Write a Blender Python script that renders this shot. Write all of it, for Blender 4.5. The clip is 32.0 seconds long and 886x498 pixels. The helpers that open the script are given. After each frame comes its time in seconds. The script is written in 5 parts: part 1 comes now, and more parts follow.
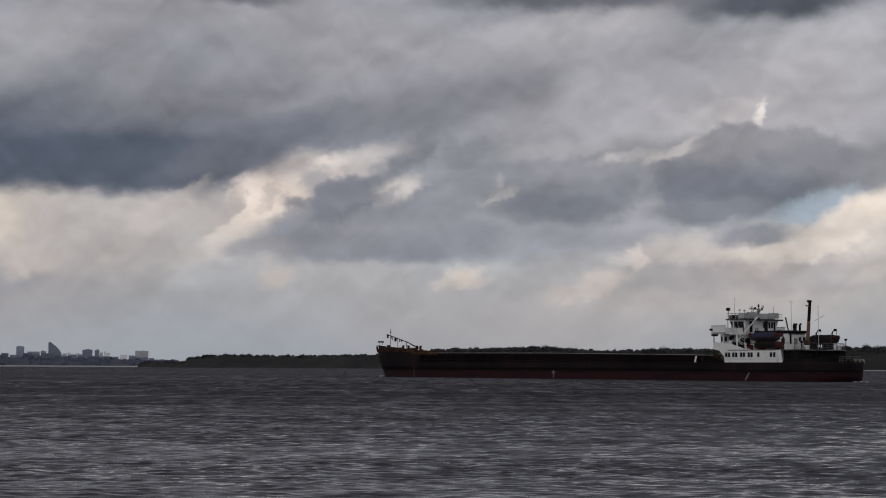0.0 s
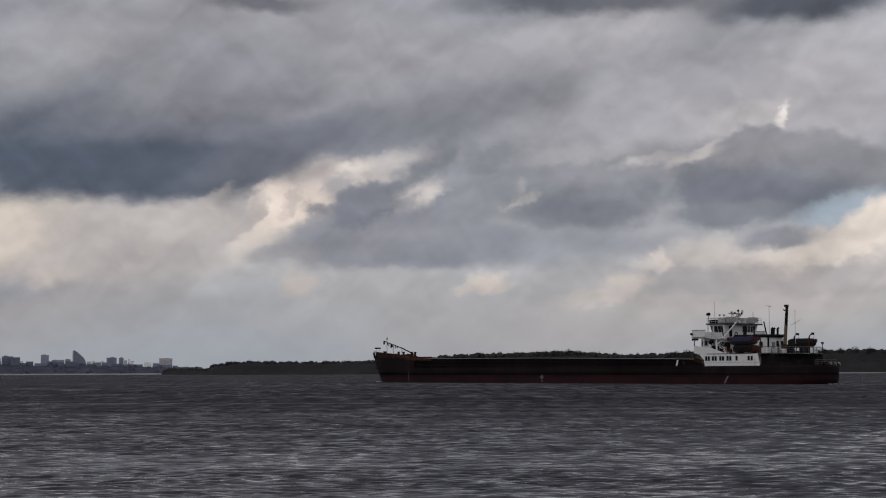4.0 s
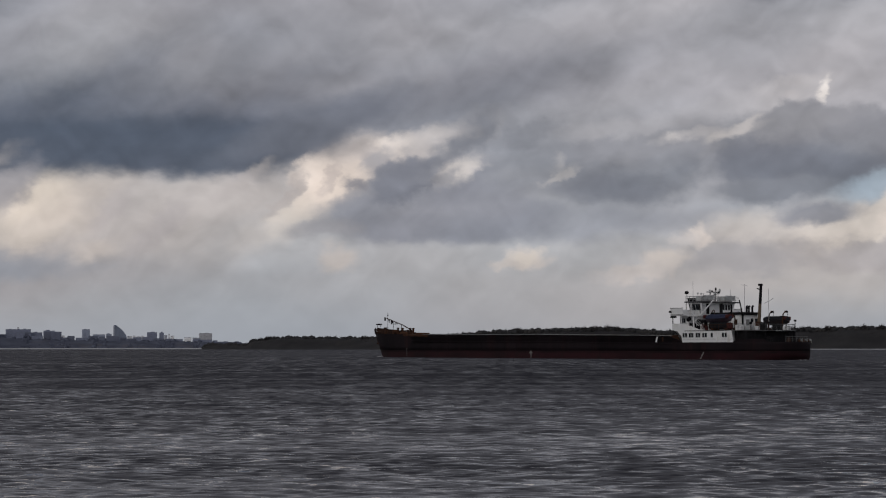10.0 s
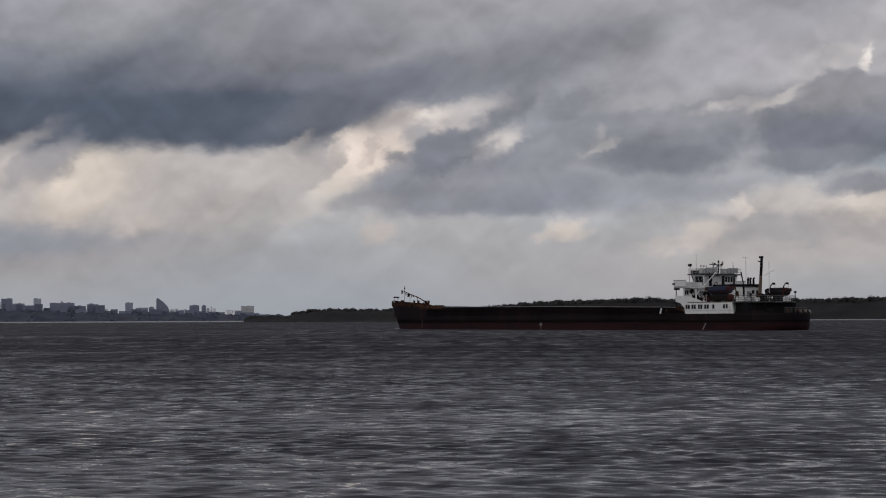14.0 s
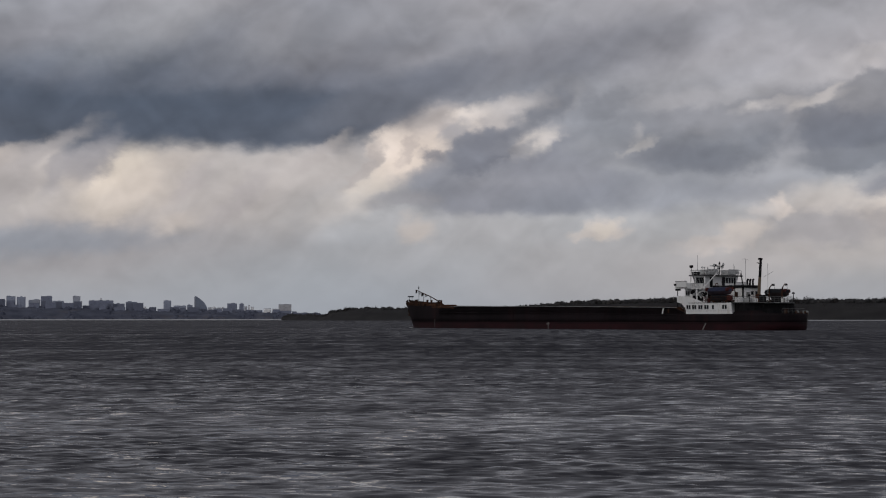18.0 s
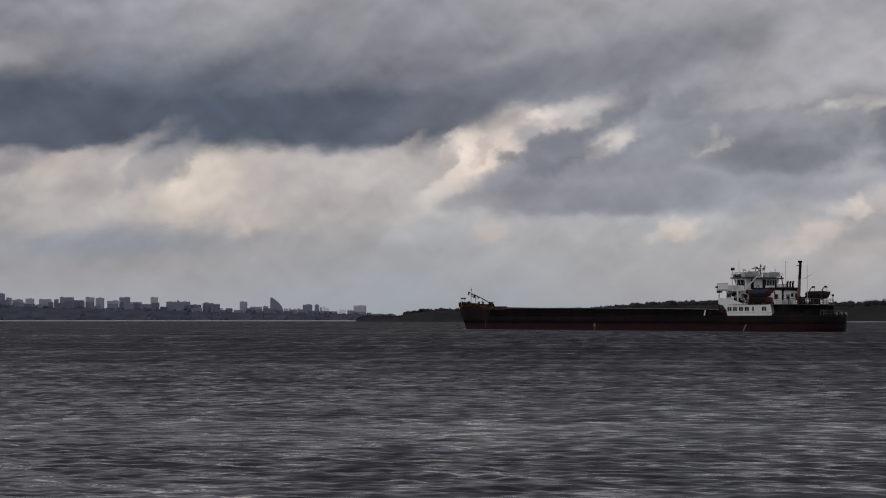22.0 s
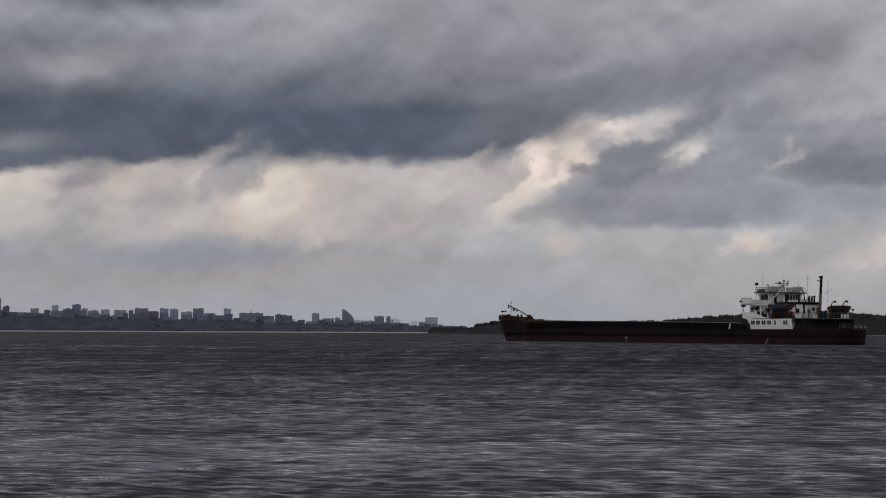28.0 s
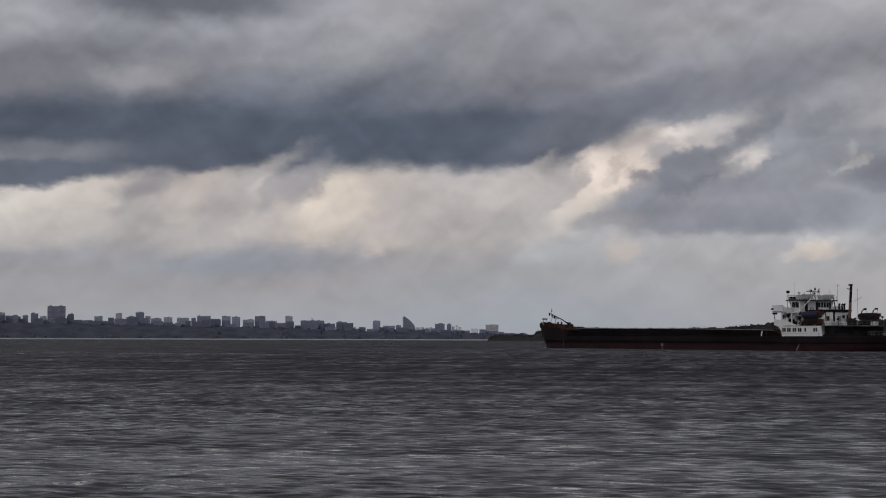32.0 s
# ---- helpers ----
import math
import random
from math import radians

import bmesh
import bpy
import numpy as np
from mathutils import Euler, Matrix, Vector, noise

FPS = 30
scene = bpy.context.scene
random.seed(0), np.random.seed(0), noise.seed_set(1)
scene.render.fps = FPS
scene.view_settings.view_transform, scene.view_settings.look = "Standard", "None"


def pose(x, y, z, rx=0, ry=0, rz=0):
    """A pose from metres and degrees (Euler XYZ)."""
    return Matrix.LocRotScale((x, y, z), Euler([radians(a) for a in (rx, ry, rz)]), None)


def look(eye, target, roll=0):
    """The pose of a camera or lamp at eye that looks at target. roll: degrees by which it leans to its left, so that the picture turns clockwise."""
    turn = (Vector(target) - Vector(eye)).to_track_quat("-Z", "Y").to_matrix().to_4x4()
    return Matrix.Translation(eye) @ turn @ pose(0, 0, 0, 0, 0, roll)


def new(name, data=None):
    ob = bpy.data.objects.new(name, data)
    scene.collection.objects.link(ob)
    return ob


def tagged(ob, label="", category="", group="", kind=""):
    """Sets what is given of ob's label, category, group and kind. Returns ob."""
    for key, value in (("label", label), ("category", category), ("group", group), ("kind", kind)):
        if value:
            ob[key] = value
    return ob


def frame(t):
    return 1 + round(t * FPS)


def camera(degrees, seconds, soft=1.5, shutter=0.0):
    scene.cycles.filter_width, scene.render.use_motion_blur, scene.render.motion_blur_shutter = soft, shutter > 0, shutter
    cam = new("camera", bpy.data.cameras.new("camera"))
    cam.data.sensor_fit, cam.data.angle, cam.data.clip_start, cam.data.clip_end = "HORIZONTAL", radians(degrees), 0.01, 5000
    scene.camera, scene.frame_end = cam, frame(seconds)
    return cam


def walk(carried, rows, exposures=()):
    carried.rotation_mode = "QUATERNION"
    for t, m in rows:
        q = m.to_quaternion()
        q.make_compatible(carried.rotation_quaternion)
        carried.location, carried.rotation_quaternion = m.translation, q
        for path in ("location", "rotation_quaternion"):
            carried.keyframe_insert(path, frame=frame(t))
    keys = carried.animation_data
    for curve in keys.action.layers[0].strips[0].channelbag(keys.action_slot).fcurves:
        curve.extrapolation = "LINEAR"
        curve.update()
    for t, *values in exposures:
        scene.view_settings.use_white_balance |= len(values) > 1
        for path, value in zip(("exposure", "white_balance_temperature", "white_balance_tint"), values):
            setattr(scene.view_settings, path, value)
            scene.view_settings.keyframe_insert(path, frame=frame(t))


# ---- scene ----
# The camera stands 2.2 m above the river and pans to the left.
EYE = (0.0, 0.0, 2.18)


def aim(yaw, pitch, roll):
    a, e = radians(yaw), radians(pitch)
    way = Vector((math.sin(a) * math.cos(e), math.cos(a) * math.cos(e), math.sin(e)))
    return look(EYE, Vector(EYE) + way * 100, roll)


cam = camera(31.28, 32.0, soft=1.15)
walk(cam, [(t, aim(yaw, pitch, roll)) for t, yaw, pitch, roll in (
    (0, 0.049, 4.281, 0.250), (0.5, 0.026, 4.351, 0.225), (1, -0.027, 4.407, 0.201),
    (1.5, -0.094, 4.443, 0.138), (2, -0.190, 4.465, 0.069), (2.5, -0.319, 4.488, -0.005),
    (3, -0.487, 4.499, -0.057), (3.5, -0.631, 4.499, -0.113), (5.5, -1.132, 4.210, -0.348),
    (6, -1.250, 4.105, -0.377), (6.5, -1.351, 4.007, -0.391), (7, -1.444, 3.921, -0.396),
    (7.5, -1.543, 3.836, -0.375), (8, -1.617, 3.762, -0.338), (8.5, -1.706, 3.702, -0.259),
    (9, -1.824, 3.652, -0.163), (9.5, -1.989, 3.616, -0.074), (10, -2.167, 3.585, -0.032),
    (10.5, -2.400, 3.523, -0.025), (11, -2.603, 3.398, -0.050), (11.5, -2.812, 3.254, -0.097),
    (12, -3.000, 3.103, -0.174), (12.5, -3.185, 2.952, -0.239), (13, -3.343, 2.815, -0.278),
    (13.5, -3.481, 2.684, -0.264), (14, -3.640, 2.577, -0.255), (14.5, -3.786, 2.501, -0.211),
    (16.5, -4.384, 2.509, -0.068), (17, -4.529, 2.508, -0.053), (17.5, -4.763, 2.523, -0.045),
    (18, -4.989, 2.541, -0.027), (18.5, -5.312, 2.556, 0.010), (19, -5.778, 2.582, 0.010),
    (19.5, -6.076, 2.598, 0.006), (20, -6.411, 2.617, 0.027), (20.5, -6.847, 2.632, 0.063),
    (21, -7.169, 2.637, 0.049), (21.5, -7.436, 2.619, 0.040), (22, -7.685, 2.587, 0.015),
    (22.5, -7.942, 2.584, -0.003), (23, -8.202, 2.591, -0.026), (23.5, -8.465, 2.610, -0.015),
    (24, -8.668, 2.634, -0.041), (24.5, -8.809, 2.639, -0.031), (25, -8.931, 2.650, -0.022),
    (25.5, -9.043, 2.684, 0.047), (27.5, -9.944, 2.954, 0.166), (28, -10.278, 3.018, 0.236),
    (28.5, -10.623, 3.065, 0.252), (29, -10.890, 3.108, 0.252), (29.5, -11.150, 3.147, 0.267),
    (30, -11.399, 3.185, 0.285), (30.5, -11.684, 3.218, 0.283), (31, -11.943, 3.240, 0.265),
    (31.5, -12.233, 3.264, 0.224), (32, -12.471, 3.274, 0.183),
)])

# ---- world, sun ----


def srgb(r, g, b):
    return tuple(c / 3294.6 if c < 10.3 else ((c / 255 + 0.055) / 1.055) ** 2.4 for c in (r, g, b)) + (1.0,)


SUN_ELEVATION, SUN_AZIMUTH = radians(32), radians(-150)
world = bpy.data.worlds.new("overcast_sky")
scene.world = world
world.use_nodes = True
wt = world.node_tree
wt.nodes.clear()


def wnode(kind, **values):
    n = wt.nodes.new(kind)
    for key, value in values.items():
        if key == "operation":
            n.operation = value
        elif key == "data_type":
            n.data_type = value
        elif key == "vector_type":
            n.vector_type = value
        elif key == "interpolation_type":
            n.interpolation_type = value
        elif key == "blend_type":
            n.blend_type = value
    return n


def wmath(operation, a, b=0.0):
    n = wnode("ShaderNodeMath", operation=operation)
    for i, v in enumerate((a, b)):
        if isinstance(v, (int, float)):
            n.inputs[i].default_value = v
        else:
            wt.links.new(v, n.inputs[i])
    return n.outputs[0]


def wvec(operation, a, b):
    n = wnode("ShaderNodeVectorMath", operation=operation)
    for i, v in enumerate((a, b)):
        if isinstance(v, tuple):
            n.inputs[i].default_value = v
        else:
            wt.links.new(v, n.inputs[i])
    return n.outputs[0]


def wnoise(vector, scale, detail, rough=0.55, distortion=0.0):
    n = wnode("ShaderNodeTexNoise")
    n.inputs["Scale"].default_value, n.inputs["Detail"].default_value = scale, detail
    n.inputs["Roughness"].default_value, n.inputs["Distortion"].default_value = rough, distortion
    wt.links.new(vector, n.inputs["Vector"])
    return n


def wmix(factor, a, b, blend="MIX"):
    n = wnode("ShaderNodeMix", data_type="RGBA", blend_type=blend)
    for i, v in ((0, factor), (6, a), (7, b)):
        if isinstance(v, (int, float, tuple)):
            n.inputs[i].default_value = v
        else:
            wt.links.new(v, n.inputs[i])
    return n.outputs[2]


def wrange(value, a, b, c, d, kind="SMOOTHSTEP"):
    n = wnode("ShaderNodeMapRange", interpolation_type=kind)
    for i, v in enumerate((value, a, b, c, d)):
        if isinstance(v, (int, float)):
            n.inputs[i].default_value = v
        else:
            wt.links.new(v, n.inputs[i])
    return n.outputs[0]


coords = wnode("ShaderNodeTexCoord")
split = wnode("ShaderNodeSeparateXYZ")
wt.links.new(coords.outputs["Generated"], split.inputs[0])
azimuth = wmath("MULTIPLY", wmath("ARCTAN2", split.outputs[0], split.outputs[1]), 180 / math.pi)
elevation = wmath("MULTIPLY", wmath("ARCSINE", split.outputs[2]), 180 / math.pi)
join = wnode("ShaderNodeCombineXYZ")
wt.links.new(azimuth, join.inputs[0])
wt.links.new(elevation, join.inputs[1])
heaven = join.outputs[0]
# the clouds' folds rise to the right; a second look a little further up tells their lit side from their base
lumps = wnoise(wvec("MULTIPLY", heaven, (0.8, 1.0, 1.0)), 0.30, 4, 0.5, 0.4)
billow = wnoise(wvec("MULTIPLY", heaven, (0.62, 1.0, 1.0)), 0.75, 6, 0.56)
curl = wnoise(wvec("MULTIPLY", heaven, (0.8, 1.0, 1.0)), 2.2, 4, 0.5)


def folded(turn, long, across):
    n = wnode("ShaderNodeMapping")
    n.vector_type = "TEXTURE"
    n.inputs["Rotation"].default_value = (0, 0, radians(turn))
    n.inputs["Scale"].default_value = (long, across, 1)
    wt.links.new(heaven, n.inputs[0])
    return n.outputs[0]


def relief(vector, scale, detail, rough, rise, distortion=0.0):
    """How far a fold stands out against the next one above it."""
    a = wnoise(vector, scale, detail, rough, distortion)
    b = wnoise(wvec("ADD", vector, rise), scale, detail, rough, distortion)
    return wmath("SUBTRACT", a.outputs["Fac"], b.outputs["Fac"])


folds = relief(folded(32, 1.5, 1.0), 0.36, 2.5, 0.42, (0.2, 0.8, 0), 0.4)
puffs = relief(folded(15, 1.25, 1.0), 1.0, 2.5, 0.45, (0.1, 0.32, 0), 0.5)
tint = wnoise(folded(10, 2.5, 1.0), 0.22, 2, 0.5)


def warped(*amounts):
    v = heaven
    for n, amount in amounts:
        shift = wvec("MULTIPLY", wvec("SUBTRACT", n.outputs["Color"], (0.5, 0.5, 0.5)), (amount, amount * 0.7, 0.0))
        v = wvec("ADD", v, shift)
    return v


shapes = (warped((billow, 1.5)), warped((billow, 1.5), (curl, 0.55)), warped((billow, 1.2), (curl, 1.0)))

SKY = {}
nishita = wnode("ShaderNodeTexSky")
nishita.sky_type, nishita.sun_disc = "NISHITA", False
nishita.sun_elevation, nishita.sun_rotation = SUN_ELEVATION, SUN_AZIMUTH
clear = wmix(1.0, nishita.outputs[0], (0.07, 0.07, 0.07, 1), "MULTIPLY")
low = wmix(wrange(elevation, 0.0, 2.6, 0, 1), srgb(155, 158, 163), srgb(166, 166, 167))
high = wmix(wrange(elevation, 4.5, 8.0, 0, 1), low, srgb(154, 154, 157))
high = wmix(wrange(elevation, 14.0, 40.0, 0, 1), high, srgb(150, 151, 154))
SKY["colour"] = wmix(0.94, clear, high)


def cloud(az, el, wide, tall, tilt, rgb, cover, soft, ragged):
    m = wnode("ShaderNodeMapping")
    m.vector_type = "TEXTURE"
    m.inputs["Location"].default_value = (az, el, 0)
    m.inputs["Rotation"].default_value = (0, 0, radians(tilt))
    m.inputs["Scale"].default_value = (wide, tall, 1)
    after = wnode("ShaderNodeVectorMath", operation="MULTIPLY_ADD")  # one cloud after the other
    after.inputs[1].default_value = (1e-6, 1e-6, 0)
    wt.links.new(SKY["colour"], after.inputs[0])
    wt.links.new(shapes[ragged], after.inputs[2])
    wt.links.new(after.outputs[0], m.inputs[0])
    far = wnode("ShaderNodeVectorMath", operation="LENGTH")
    wt.links.new(m.outputs[0], far.inputs[0])
    SKY["colour"] = wmix(wrange(far.outputs["Value"], 1 + soft, 1 - soft, 0.0, cover), SKY["colour"], srgb(*rgb))


# clouds: azimuth, elevation, half width, half height in degrees, tilt, colour, cover, softness, raggedness
# unseen cloud above the view, added to darken the water's reflection on the right
cloud(16.0, 26.0, 17.0, 11.0, 8, (108, 111, 117), 0.6, 0.9, 0)
cloud(-21.31, 4.54, 11.46, 1.64, 0, (182, 176, 170), 0.9, 0.6, 0)
cloud(-25.86, 4.95, 3.48, 0.57, 6, (200, 193, 184), 0.85, 0.6, 1)
cloud(-27.00, 3.84, 2.86, 0.57, 0, (190, 183, 175), 0.8, 0.6, 0)
cloud(-21.72, 5.34, 3.07, 0.61, 5, (188, 181, 174), 0.7, 0.6, 1)
cloud(-23.31, 4.71, 0.70, 1.23, -35, (158, 156, 155), 0.6, 0.6, 1)
cloud(-20.31, 5.06, 0.70, 1.35, -35, (160, 157, 156), 0.6, 0.6, 1)
cloud(-15.43, 5.22, 2.46, 1.23, 20, (190, 183, 175), 0.8, 0.6, 0)
cloud(-10.51, 5.45, 3.48, 0.70, 5, (180, 175, 170), 0.8, 0.6, 0)
cloud(-16.76, 5.15, 1.27, 1.02, 40, (214, 204, 190), 1, 0.6, 1)
cloud(-17.48, 5.75, 0.53, 1.02, -35, (150, 148, 150), 0.7, 0.6, 1)
cloud(-16.24, 4.19, 1.84, 0.41, 10, (198, 190, 179), 0.7, 0.7, 0)
cloud(-14.60, 3.39, 0.86, 0.37, 0, (196, 188, 178), 0.7, 0.6, 1)
cloud(-13.79, 4.52, 0.53, 1.23, -40, (160, 158, 157), 0.5, 0.6, 1)
cloud(-21.89, 2.42, 10.23, 1.10, 0, (145, 142, 143), 0.65, 0.7, 0)
cloud(-19.2, 2.75, 4.4, 0.50, 3, (132, 139, 148), 0.65, 0.7, 1)
cloud(-26.60, 2.83, 3.48, 0.27, 0, (150, 150, 154), 0.7, 0.6, 0)
cloud(-11.74, 4.73, 4.09, 1.02, 10, (172, 169, 166), 0.6, 0.6, 0)
cloud(-8.25, 4.42, 1.64, 0.49, 30, (186, 180, 173), 0.45, 0.7, 1)
cloud(-6.71, 5.51, 1.72, 0.70, 40, (206, 197, 185), 0.9, 0.65, 2)
cloud(-5.94, 6.42, 1.51, 0.98, 32, (220, 208, 196), 0.95, 0.6, 2)
cloud(-4.88, 7.12, 0.82, 0.53, 30, (216, 205, 194), 0.85, 0.6, 2)
cloud(-5.91, 6.50, 1.35, 0.82, 32, (220, 208, 195), 0.95, 0.55, 1)
cloud(-3.58, 7.22, 2.15, 0.49, 8, (200, 192, 185), 0.75, 0.7, 1)
cloud(-1.79, 6.49, 1.43, 0.45, 18, (196, 190, 184), 0.85, 0.6, 2)
cloud(2.43, 11.43, 8.59, 1.23, 5, (158, 158, 161), 0.8, 0.7, 0)
cloud(10.59, 10.47, 6.55, 1.84, 8, (163, 163, 166), 0.8, 0.7, 0)
cloud(14.15, 10.93, 3.07, 1.84, 10, (174, 174, 176), 0.8, 0.7, 0)
cloud(4.50, 12.01, 4.09, 0.82, 15, (168, 168, 170), 0.6, 0.7, 1)
cloud(14.32, 9.35, 2.66, 1.64, 0, (168, 168, 171), 0.7, 0.6, 0)
cloud(2.43, 8.29, 2.66, 0.65, 10, (154, 155, 158), 0.7, 0.6, 0)
cloud(5.51, 7.35, 2.86, 0.90, 0, (140, 142, 147), 0.7, 0.6, 0)
cloud(6.51, 5.00, 2.66, 0.65, 0, (152, 154, 158), 0.8, 0.6, 0)
cloud(5.06, 1.71, 6.14, 1.15, 0, (168, 166, 165), 0.5, 0.7, 0)
cloud(-6.5, 1.3, 6.0, 1.7, 0, (152, 157, 162), 0.4, 0.9, 0)
cloud(13.05, 2.73, 6.75, 0.98, 0, (180, 174, 168), 0.6, 0.7, 0)
cloud(11.11, 3.95, 3.48, 0.82, 0, (186, 178, 171), 0.85, 0.6, 0)
cloud(9.52, 4.27, 1.74, 0.61, 5, (188, 183, 177), 0.8, 0.6, 1)
cloud(14.03, 3.18, 2.66, 0.41, 3, (165, 160, 158), 0.8, 0.5, 0)
cloud(10.37, 8.98, 1.43, 0.45, 15, (188, 185, 183), 0.8, 0.6, 1)
cloud(9.57, 8.80, 2.66, 0.49, 10, (172, 172, 174), 0.75, 0.6, 1)
cloud(7.53, 6.52, 0.90, 1.02, 25, (160, 160, 163), 0.75, 0.6, 1)
cloud(4.49, 7.93, 2.46, 0.37, 8, (166, 166, 168), 0.7, 0.6, 1)
cloud(4.48, 6.38, 2.86, 1.02, -4, (130, 133, 139), 0.97, 0.25, 2)
cloud(5.71, 7.04, 1.43, 0.70, 10, (140, 142, 147), 0.9, 0.3, 2)
cloud(3.66, 5.73, 2.25, 0.53, 0, (120, 123, 130), 0.8, 0.5, 0)
cloud(2.02, 4.61, 4.30, 0.65, 0, (144, 147, 153), 0.85, 0.5, 0)
cloud(11.54, 6.95, 3.79, 1.31, -6, (126, 129, 135), 0.97, 0.22, 2)
cloud(10.46, 7.84, 1.47, 0.82, 10, (134, 136, 141), 0.95, 0.25, 2)
cloud(12.93, 7.66, 1.72, 0.78, -8, (132, 134, 139), 0.9, 0.3, 2)
cloud(9.05, 6.50, 1.23, 0.90, 0, (122, 125, 132), 0.9, 0.3, 2)
cloud(10.74, 6.47, 3.48, 0.70, -4, (112, 116, 124), 0.85, 0.5, 0)
cloud(9.84, 5.60, 2.15, 0.53, 0, (124, 127, 133), 0.95, 0.35, 1)
cloud(15.34, 6.95, 1.43, 1.02, 10, (134, 136, 141), 0.8, 0.5, 1)
cloud(13.68, 5.73, 1.74, 0.53, 14, (160, 173, 182), 0.85, 0.5, 1)
cloud(14.74, 5.23, 2.05, 0.70, 30, (222, 212, 199), 1, 0.4, 1)
cloud(13.27, 4.32, 2.25, 0.57, 15, (210, 202, 190), 0.95, 0.5, 1)
cloud(15.29, 4.09, 1.43, 0.94, 0, (196, 188, 179), 0.9, 0.5, 1)
cloud(14.04, 3.61, 2.05, 0.29, 5, (172, 167, 164), 0.8, 0.5, 1)
cloud(8.31, 7.68, 0.90, 0.16, 12, (196, 192, 187), 0.8, 0.8, 1)
cloud(8.84, 7.95, 0.33, 0.16, 40, (205, 200, 194), 0.8, 0.7, 1)
cloud(7.14, 7.70, 0.82, 0.12, 5, (178, 176, 175), 0.7, 0.8, 1)
cloud(1.98, 6.64, 0.31, 0.16, 25, (208, 202, 195), 0.85, 0.7, 1)
cloud(11.55, 9.09, 0.18, 0.41, -25, (222, 218, 212), 0.95, 0.7, 1)
cloud(10.27, 8.88, 0.33, 0.12, 10, (180, 178, 178), 0.7, 0.8, 1)
cloud(6.02, 7.55, 0.53, 0.18, 10, (196, 193, 190), 0.7, 0.8, 1)
cloud(6.04, 7.59, 0.18, 0.12, 10, (212, 208, 203), 0.8, 0.8, 1)
cloud(0.58, 6.31, 0.82, 0.25, 10, (176, 173, 170), 0.8, 0.5, 2)
cloud(10.33, 4.97, 0.70, 0.29, 20, (150, 151, 154), 0.8, 0.6, 2)
cloud(12.56, 4.37, 2.05, 0.57, 10, (206, 198, 188), 0.85, 0.5, 2)
cloud(14.20, 4.69, 0.94, 0.49, 25, (222, 211, 199), 0.9, 0.5, 2)
cloud(8.45, 3.24, 2.29, 0.61, 2, (158, 157, 158), 0.85, 0.5, 2)
cloud(5.60, 2.99, 0.82, 0.41, 10, (196, 188, 180), 0.7, 0.6, 2)
cloud(7.02, 4.03, 0.41, 0.37, 50, (206, 197, 188), 0.8, 0.6, 2)
cloud(4.78, 2.67, 1.23, 0.25, 0, (188, 181, 175), 0.6, 0.7, 2)
cloud(12.73, 3.33, 2.25, 0.45, 0, (164, 161, 160), 0.7, 0.6, 2)
cloud(4.43, 7.15, 2.25, 0.41, 8, (148, 149, 153), 0.6, 0.6, 2)
cloud(10.28, 8.02, 2.25, 0.45, 5, (148, 149, 152), 0.55, 0.6, 2)
cloud(-2.50, 4.81, 4.09, 0.82, 0, (134, 137, 144), 0.97, 0.3, 1)
cloud(0.17, 6.66, 2.25, 1.23, 10, (144, 146, 151), 0.9, 0.45, 1)
cloud(-2.07, 5.17, 3.07, 0.94, 2, (142, 144, 150), 0.92, 0.4, 1)
cloud(-2.47, 4.37, 3.89, 0.53, 0, (132, 135, 142), 0.85, 0.5, 0)
cloud(-3.16, 6.66, 0.78, 0.31, 8, (134, 136, 142), 0.85, 0.6, 2)
cloud(-1.67, 6.07, 1.23, 0.82, 30, (138, 140, 147), 0.85, 0.5, 2)
cloud(-3.43, 6.09, 1.64, 0.65, 20, (120, 123, 131), 0.95, 0.35, 2)
cloud(-1.44, 6.34, 0.53, 0.33, 30, (186, 182, 177), 0.75, 0.7, 2)
cloud(-0.97, 8.08, 1.02, 0.49, 25, (184, 181, 178), 0.8, 0.6, 2)
cloud(-2.92, 6.33, 0.61, 0.29, 20, (160, 160, 162), 0.7, 0.6, 2)
cloud(-5.36, 5.49, 0.82, 0.37, 15, (140, 142, 148), 0.7, 0.5, 2)
cloud(0.75, 3.28, 0.49, 0.33, 15, (206, 196, 186), 0.85, 0.95, 2)
cloud(1.32, 3.16, 0.45, 0.18, 10, (192, 184, 176), 0.6, 0.9, 2)
cloud(5.89, 3.18, 0.74, 0.33, 0, (190, 183, 175), 0.8, 0.8, 2)
cloud(4.87, 2.83, 0.82, 0.20, 0, (178, 173, 168), 0.7, 0.8, 2)
cloud(-5.95, 3.29, 0.65, 0.41, 0, (188, 180, 172), 0.75, 0.6, 1)
cloud(6.50, 3.93, 0.49, 0.31, 0, (190, 186, 182), 0.8, 0.6, 1)
cloud(0.74, 3.25, 0.61, 0.23, 25, (198, 190, 179), 0.8, 0.8, 2)
cloud(0.05, 2.94, 0.53, 0.12, 10, (186, 179, 172), 0.7, 0.8, 2)
cloud(-18.50, 5.35, 0.41, 1.23, -35, (150, 148, 150), 0.7, 0.6, 1)
cloud(-16.33, 4.63, 1.51, 0.57, 35, (206, 197, 186), 0.8, 0.6, 1)
cloud(-18.91, 5.95, 0.90, 0.29, 42, (188, 182, 177), 0.8, 0.6, 1)
cloud(-14.67, 3.37, 0.70, 0.23, 30, (192, 185, 177), 0.5, 0.9, 1)
cloud(-12.44, 4.29, 0.41, 1.43, -42, (160, 157, 157), 0.55, 0.6, 1)
cloud(-23.10, 5.57, 1.31, 0.41, 20, (142, 141, 146), 0.7, 0.6, 1)
